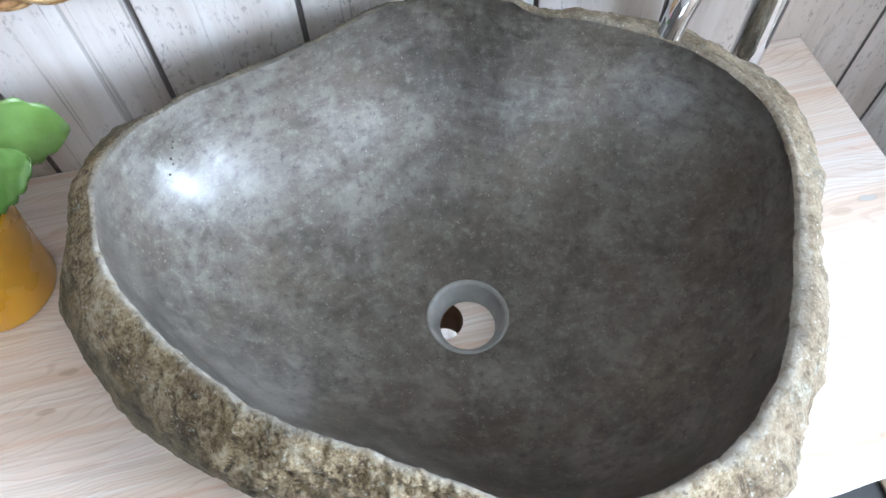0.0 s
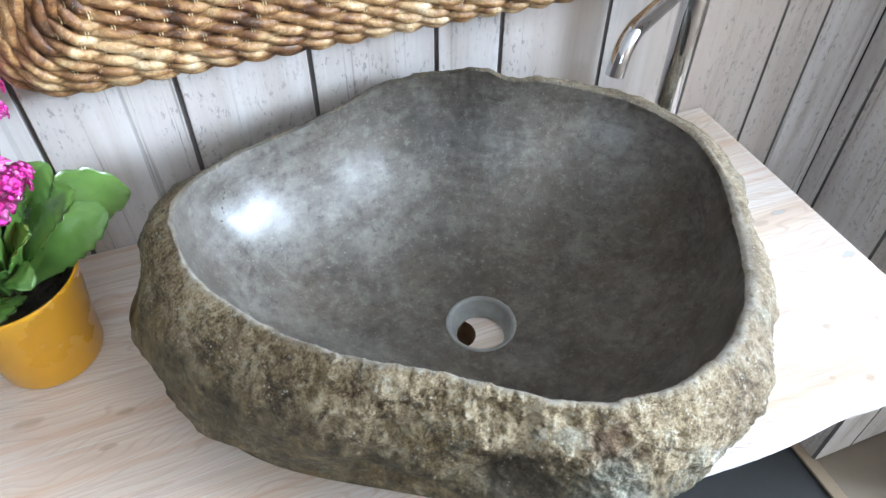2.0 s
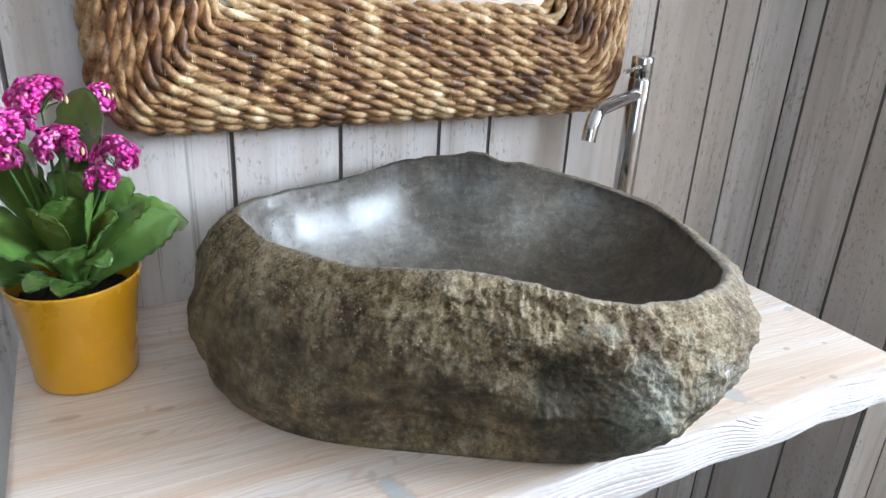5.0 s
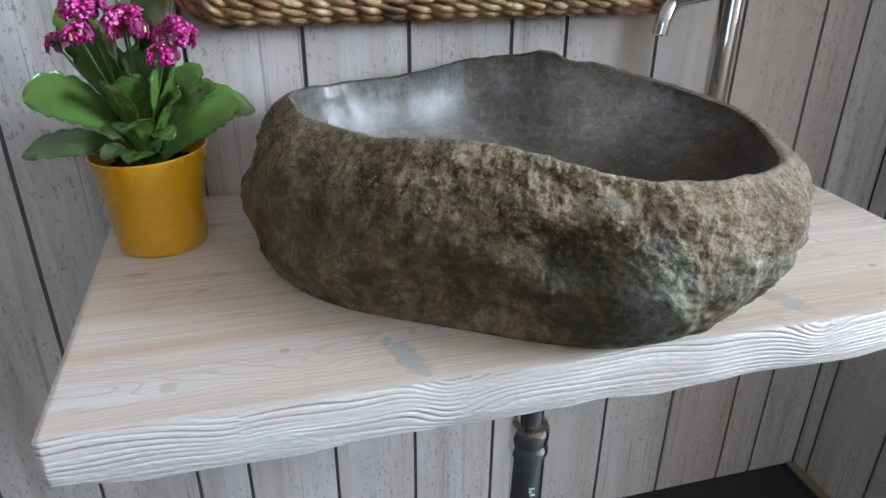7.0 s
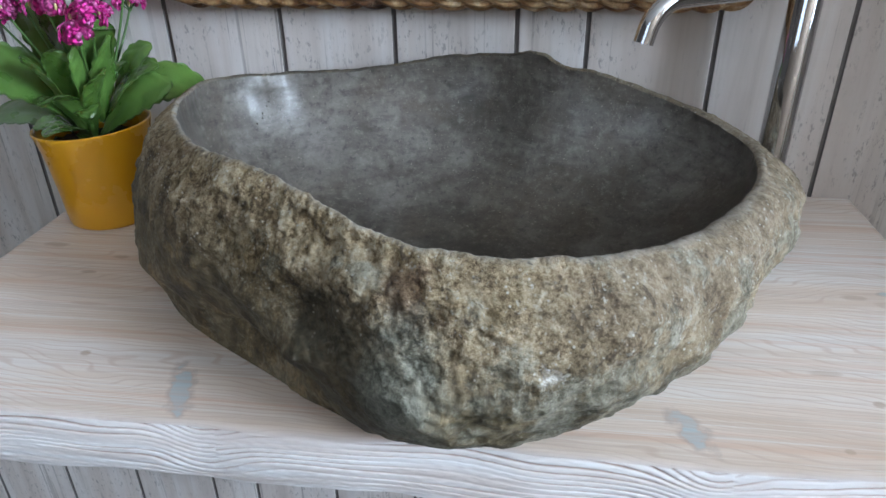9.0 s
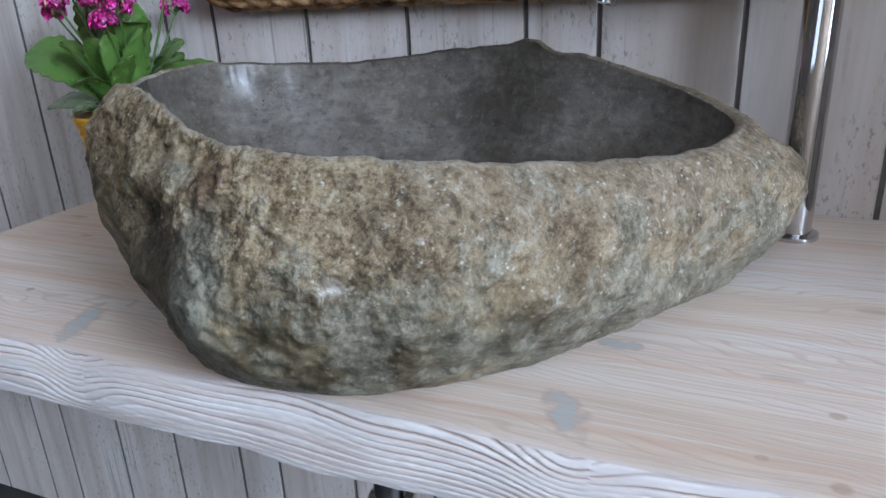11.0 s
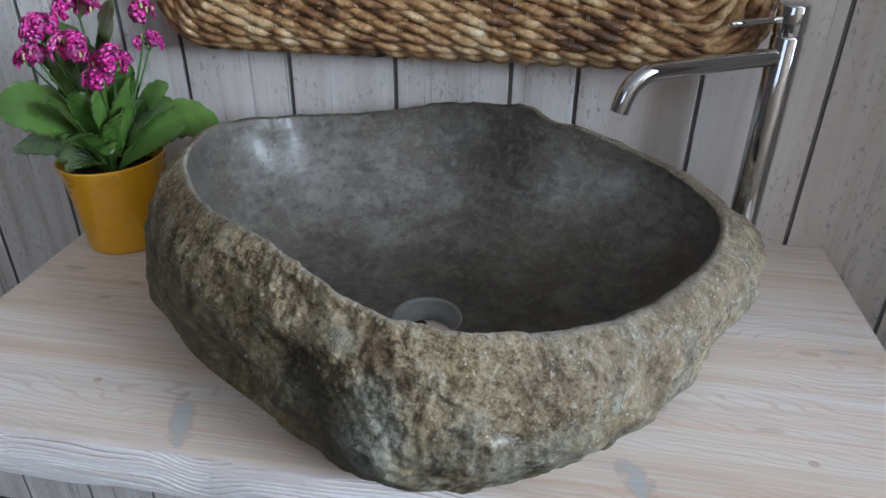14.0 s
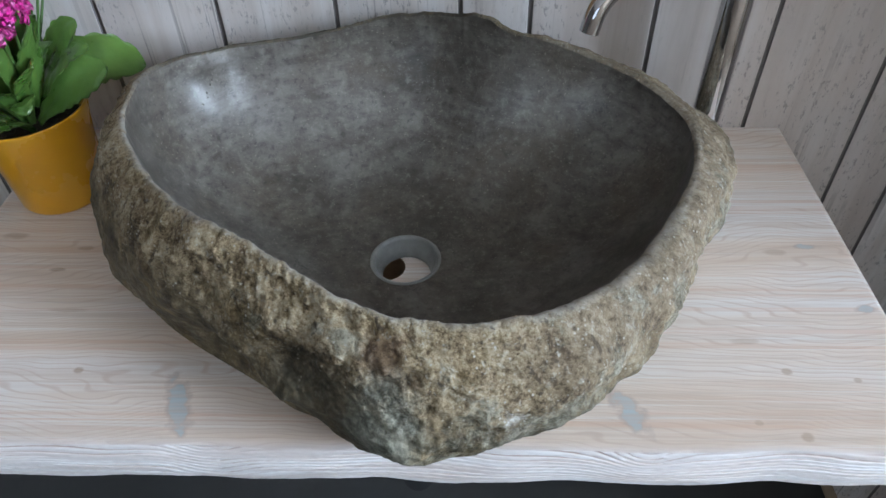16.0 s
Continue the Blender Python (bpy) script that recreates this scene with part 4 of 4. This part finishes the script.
def pot():
    root = tagged(empty("flower_pot", (*POT, SHELF_Z)), "yellow glazed ceramic pot standing on the wooden slab", "plant pot")
    prof = [(0.0001, 0.0), (0.040, 0.0), (0.0438, 0.001), (0.0452, 0.004), (0.0472, 0.03), (0.0500, 0.06), (0.0535, 0.085), (0.0570, 0.0995), (0.0582, 0.1030), (0.0578, 0.1045), (0.0562, 0.1045),
            (0.0548, 0.1015), (0.0520, 0.088), (0.0500, 0.07)]
    v, f = lathe(prof, (*POT, SHELF_Z), 64)
    lean = 0.022
    v = [(x, y, z + (x - POT[0]) * lean * 2.0 * max(0.0, (z - SHELF_Z) / 0.10)) for x, y, z in v]
    child(put("pot_body", mesh_of("pot_body", v, f), GLAZE), root)
    bm = bmesh.new()
    bmesh.ops.create_grid(bm, x_segments=40, y_segments=40, size=0.0515)
    bmesh.ops.delete(bm, geom=[q for q in bm.verts if q.co.length > 0.0512], context="VERTS")
    for q in bm.verts:
        q.co = (POT[0] + q.co.x, POT[1] + q.co.y, SHELF_Z + 0.083 + 0.004 * noise.fractal((q.co.x * 120, q.co.y * 120, 0), 0.7, 2, 3))
    child(part("soil", bm, SOIL, None, "dark crumbly potting soil"), root)
    return root


pot()


def leaf_mesh(base, mid, tip, wide, roll=0.0, cup=0.18, seed=0):
    """A fleshy leaf with a scalloped edge along base, mid, tip."""
    b, m, t = (Vector(q) for q in (base, mid, tip))
    rows, cols = 44, 13
    along = [((1 - s) ** 2) * b + 2 * s * (1 - s) * (2 * m - (b + t) / 2) + s * s * t for s in np.linspace(0, 1, rows).tolist()]
    upper, lower = [], []
    for i in range(rows):
        s = i / (rows - 1)
        tan = (along[min(i + 1, rows - 1)] - along[max(i - 1, 0)]).normalized()
        side = tan.cross(Vector((0, 0, 1)))
        side = side.normalized() if side.length > 0.15 else Vector((1, 0, 0))
        side = (Matrix.Rotation(radians(roll), 3, tan) @ side).normalized()
        up = side.cross(tan).normalized()
        shape = max(0.07, max(0.0, 1 - ((s - 0.55) / 0.45) ** 2.3) ** 0.58) if s > 0.55 else 1.0
        shape *= 1.0 if s > 0.55 else 0.20 + 0.80 * math.sin(math.pi / 2 * s / 0.55) ** 1.4
        scallop = 1.0 + (0.13 * abs(math.sin(s * math.pi * 8 + seed)) - 0.09 if s > 0.30 else 0.0)
        for j in range(cols):
            u = -1 + 2 * j / (cols - 1)
            w = wide / 2 * shape * (1.0 + (scallop - 1.0) * abs(u) ** 4)
            rise = cup * abs(u) ** 1.8 * wide / 2 * shape + 0.0012 * noise.noise((s * 6 + seed, u * 2, seed))
            rib = -0.0015 * math.exp(-(u / 0.12) ** 2) * (1 - s) + 0.0005 * math.sin(s * 38 + abs(u) * 7 + seed) * abs(u)
            p = along[i] + side * (u * w) + up * (rise + rib)
            thick = 0.0015 * (1 - abs(u) ** 3) + 0.0003
            upper.append(p + up * thick)
            lower.append(p - up * thick)
    f = grid_faces(rows, cols) + [tuple(reversed(q)) for q in grid_faces(rows, cols, base=rows * cols)]
    edge = [i * cols for i in range(rows)] + [(rows - 1) * cols + j for j in range(1, cols)] + [i * cols + cols - 1 for i in range(rows - 2, -1, -1)] + [j for j in range(cols - 2, 0, -1)]
    k = rows * cols
    for a, b2 in zip(edge, edge[1:] + edge[:1]):
        f.append((b2, a, a + k, b2 + k))
    return mesh_of("leaf", upper + lower, f)


def flower_cluster_mesh(at, radius, count, seed):
    rng = random.Random(seed)
    verts, faces = [], []
    for _ in range(int(count * 1.4)):
        a, h = rng.uniform(0, 2 * math.pi), rng.uniform(-0.35, 1.0)
        ring = math.sqrt(max(0.0, 1 - h * h)) * rng.uniform(0.65, 1.15)
        out = Vector((ring * math.cos(a), ring * math.sin(a), 0.9 * h + 0.05))
        c = Vector(at) + out * radius
        z = (out.normalized() + Vector((rng.uniform(-0.35, 0.35), rng.uniform(-0.35, 0.35), 0.25))).normalized()
        x = z.cross(Vector((0.3, 0.5, 0.81))).normalized()
        y = z.cross(x)
        turn = rng.uniform(0, 6.28)
        size = rng.uniform(0.0058, 0.0090)
        for k in range(8):
            t = turn + k * math.pi / 4
            d = x * math.cos(t) + y * math.sin(t)
            e = z.cross(d)
            n0 = len(verts)
            for lo, wi, ri in ((0.05, 0.16, 0.0), (0.45, 0.42, 0.22), (0.8, 0.46, 0.20), (1.08, 0.20, 0.05)):
                shrink = 0.75 if k % 2 else 1.0
                q = c + (d * lo * size + z * (ri * size + (0.25 * size if k % 2 else 0))) * shrink
                verts.append(q + e * wi * size)
                verts.append(q - e * wi * size)
                verts.append(q - z * 0.0004)
            for r in range(3):
                p = n0 + 3 * r
                faces += [(p, p + 3, p + 4, p + 1), (p + 1, p + 4, p + 5, p + 2), (p + 2, p + 5, p + 3, p)]
    return mesh_of("flower_head", verts, faces)


def plant():
    root = tagged(empty("kalanchoe", (*POT, SHELF_Z + 0.083)), "kalanchoe with magenta flower clusters and fleshy green leaves", "plant")
    x, y, z = POT[0], POT[1], SHELF_Z + 0.085
    leaves = [
        ((x - 0.008, y - 0.004, z + 0.020), (-0.312, 0.379, 0.908), (-0.354, 0.366, 0.917), 0.062, -36, 0.12),
        ((x - 0.012, y + 0.004, z + 0.008), (-0.326, 0.402, 0.864), (-0.376, 0.396, 0.855), 0.046, -20, 0.10),
        ((x + 0.012, y - 0.006, z + 0.006), (-0.212, 0.402, 0.879), (-0.170, 0.410, 0.894), 0.046, 42, 0.10),
        ((x + 0.014, y + 0.006, z + 0.010), (-0.206, 0.434, 0.886), (-0.156, 0.456, 0.871), 0.060, 30, 0.10),
        ((x + 0.006, y - 0.012, z + 0.008), (-0.246, 0.384, 0.905), (-0.240, 0.374, 0.939), 0.027, 50, 0.20),
        ((x + 0.012, y + 0.002, z + 0.020), (-0.236, 0.404, 0.905), (-0.225, 0.408, 0.942), 0.036, -15, 0.15),
        ((x + 0.000, y - 0.012, z + 0.010), (-0.267, 0.372, 0.886), (-0.275, 0.350, 0.887), 0.038, 8, 0.12),
        ((x + 0.006, y - 0.014, z + 0.001), (-0.262, 0.366, 0.861), (-0.275, 0.343, 0.860), 0.036, 0, 0.10),
        ((x - 0.006, y - 0.010, z + 0.020), (-0.276, 0.372, 0.905), (-0.280, 0.350, 0.931), 0.036, -30, 0.18),
        ((x + 0.008, y + 0.008, z + 0.030), (-0.246, 0.410, 0.952), (-0.233, 0.418, 1.017), 0.056, 15, 0.15),
        ((x - 0.010, y + 0.010, z + 0.030), (-0.296, 0.426, 0.936), (-0.325, 0.446, 0.986), 0.056, -10, 0.12),
        ((x - 0.004, y + 0.006, z + 0.030), (-0.279, 0.410, 0.930), (-0.288, 0.415, 0.972), 0.046, 25, 0.15),
        ((x + 0.002, y + 0.000, z + 0.020), (-0.258, 0.400, 0.915), (-0.255, 0.398, 0.952), 0.034, -25, 0.15),
        ((x + 0.014, y + 0.014, z + 0.015), (-0.226, 0.433, 0.904), (-0.205, 0.448, 0.924), 0.034, 25, 0.12),
        ((x + 0.006, y - 0.006, z + 0.008), (-0.246, 0.379, 0.875), (-0.235, 0.362, 0.872), 0.026, 15, 0.15),
        ((x + 0.010, y + 0.010, z + 0.020), (-0.250, 0.428, 0.905), (-0.246, 0.452, 0.892), 0.046, 0, 0.12),
        ((x - 0.010, y + 0.012, z + 0.020), (-0.292, 0.433, 0.900), (-0.306, 0.452, 0.884), 0.046, 0, 0.12),
        ((x - 0.008, y - 0.010, z + 0.006), (-0.282, 0.380, 0.862), (-0.300, 0.366, 0.858), 0.030, -10, 0.10),
        ((x + 0.008, y - 0.008, z + 0.015), (-0.240, 0.388, 0.893), (-0.222, 0.380, 0.912), 0.034, 20, 0.15),
        ((x - 0.002, y - 0.004, z + 0.020), (-0.264, 0.386, 0.905), (-0.262, 0.372, 0.935), 0.038, 5, 0.15),
        ((x + 0.004, y + 0.010, z + 0.030), (-0.252, 0.420, 0.935), (-0.262, 0.426, 0.980), 0.046, 30, 0.15),
        ((x + 0.012, y + 0.004, z + 0.015), (-0.220, 0.418, 0.896), (-0.190, 0.426, 0.908), 0.044, 15, 0.12),
    ]
    for k, (b, m, t, w, roll, cup) in enumerate(leaves):
        child(put("leaf", leaf_mesh(b, m, t, w * 0.98, roll, cup, k * 1.37), LEAF), root)
    clusters = [((-0.218, 0.374, 0.967), 0.0150, 19), ((-0.231, 0.367, 0.951), 0.0100, 9), ((-0.258, 0.374, 0.977), 0.0165, 22), ((-0.291, 0.382, 0.992), 0.0165, 24),
                ((-0.297, 0.371, 0.972), 0.0100, 8), ((-0.268, 0.412, 1.010), 0.0190, 28), ((-0.238, 0.478, 0.960), 0.0120, 12), ((-0.319, 0.385, 0.962), 0.0090, 7), ((-0.222, 0.455, 1.000), 0.0120, 12)]
    for k, (c, r, count) in enumerate(clusters):
        foot = Vector((x + (c[0] - x) * 0.3, y + 0.012 + (c[1] - y) * 0.3, z + 0.05))
        head = Vector(c) - Vector((0, 0, r * 0.4))
        bend = (foot + head) / 2 + Vector(((c[0] - x) * 0.15, (c[1] - y) * 0.15, 0.01))
        pts = [((1 - s) ** 2) * foot + 2 * s * (1 - s) * bend + s * s * head for s in np.linspace(0, 1, 12).tolist()]
        v, f = tube([tuple(p) for p in pts], np.linspace(0.0016, 0.0010, 12), 8)
        rng = random.Random(900 + k)
        for _ in range(9):
            tip = Vector(c) + Vector((rng.uniform(-1, 1), rng.uniform(-1, 1), rng.uniform(-0.3, 0.7))) * r * 0.8
            v2, f2 = tube([tuple(head - Vector((0, 0, 0.004))), tuple((head + tip) / 2), tuple(tip)], 0.0007, 5, base=len(v))
            v, f = v + v2, f + f2
        child(put("flower_stem", mesh_of("flower_stem", v, f), STEM), root)
        cl = child(put("flower_head", flower_cluster_mesh(c, r, count, 50 + k), PETAL, None, "small magenta blossoms"), root)
        v, f = [], []
        for _ in range(6):
            p = Vector(c) + Vector((rng.uniform(-1, 1), rng.uniform(-1, 1), rng.uniform(-0.1, 0.9))).normalized() * r * rng.uniform(0.8, 1.15)
            v2, f2 = tube([tuple(p - Vector((0, 0, 0.003))), tuple(p - Vector((0, 0, 0.001))), tuple(p + Vector((0, 0, 0.002))), tuple(p + Vector((0, 0, 0.0035)))], [0.0006, 0.0016, 0.0013, 0.0003], 6, base=len(v))
            v, f = v + v2, f + f2
        buds = child(put("bud_cluster", mesh_of("bud_cluster", v, f), BUD, None, "pale yellow buds"), root)
        buds["kind"] = "stuff"
    return root


plant()


# ---- planks on the walls, each a board of its own ----
GAP = 0.0042


def plank_mesh(wide):
    h = CEIL_Z - FLOOR_Z - 0.004
    bm = box_bm(-wide / 2 + GAP / 2, wide / 2 - GAP / 2, -THICK, -0.0005, 0, h)
    edges = [e for e in bm.edges if all(v.co.y < -THICK / 2 for v in e.verts)]
    bmesh.ops.bevel(bm, geom=edges, offset=0.0014, segments=2, affect="EDGES", profile=0.5)
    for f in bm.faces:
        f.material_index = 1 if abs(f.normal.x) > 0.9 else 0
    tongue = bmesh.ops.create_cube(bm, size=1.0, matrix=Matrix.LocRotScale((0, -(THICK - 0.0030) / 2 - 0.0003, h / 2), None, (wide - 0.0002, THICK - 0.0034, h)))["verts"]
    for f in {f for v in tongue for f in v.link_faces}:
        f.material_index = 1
    me = bpy.data.meshes.new("plank")
    bm.to_mesh(me)
    bm.free()
    me.materials.append(PLANK)
    me.materials.append(JOINT_GREY)
    return me


WIDTHS = (0.132, 0.127, 0.132, 0.074)
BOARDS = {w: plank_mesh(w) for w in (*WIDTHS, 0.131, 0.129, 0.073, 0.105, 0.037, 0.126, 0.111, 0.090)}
# north wall: seams run both ways from the one at x = 0.240
x = 0.240
for w in (0.131, 0.129, 0.132, 0.073, 0.105):
    b = child(put("plank", BOARDS[w], PLANK), wall_north)
    b.location = (x + w / 2, WALL_Y + THICK, FLOOR_Z + 0.002)
    x += w
x, k = 0.240, 3
while x > ROOM_W + 0.02:
    w = WIDTHS[k % 4]
    b = child(put("plank", BOARDS[w], PLANK), wall_north)
    b.location = (x - w / 2, WALL_Y + THICK, FLOOR_Z + 0.002)
    x, k = x - w, k - 1
# the short side wall, from the corner outwards
y = WALL_Y + 0.002
for w in (0.037, 0.126, 0.111):
    b = child(put("plank", BOARDS[w], PLANK), wall_partition)
    b.matrix_basis = pose(WALL_X + THICK, y - w / 2, FLOOR_Z + 0.002, 0, 0, -90)
    y -= w
# the wall beside the niche
x = WALL_X
for w in (0.090, 0.131, 0.132, 0.129, 0.074, 0.132, 0.127, 0.132, 0.074, 0.131, 0.129, 0.132, 0.127):
    b = child(put("plank", BOARDS[w], PLANK), wall_side)
    b.location = (x + w / 2, STUB_S + THICK, FLOOR_Z + 0.002)
    x += w
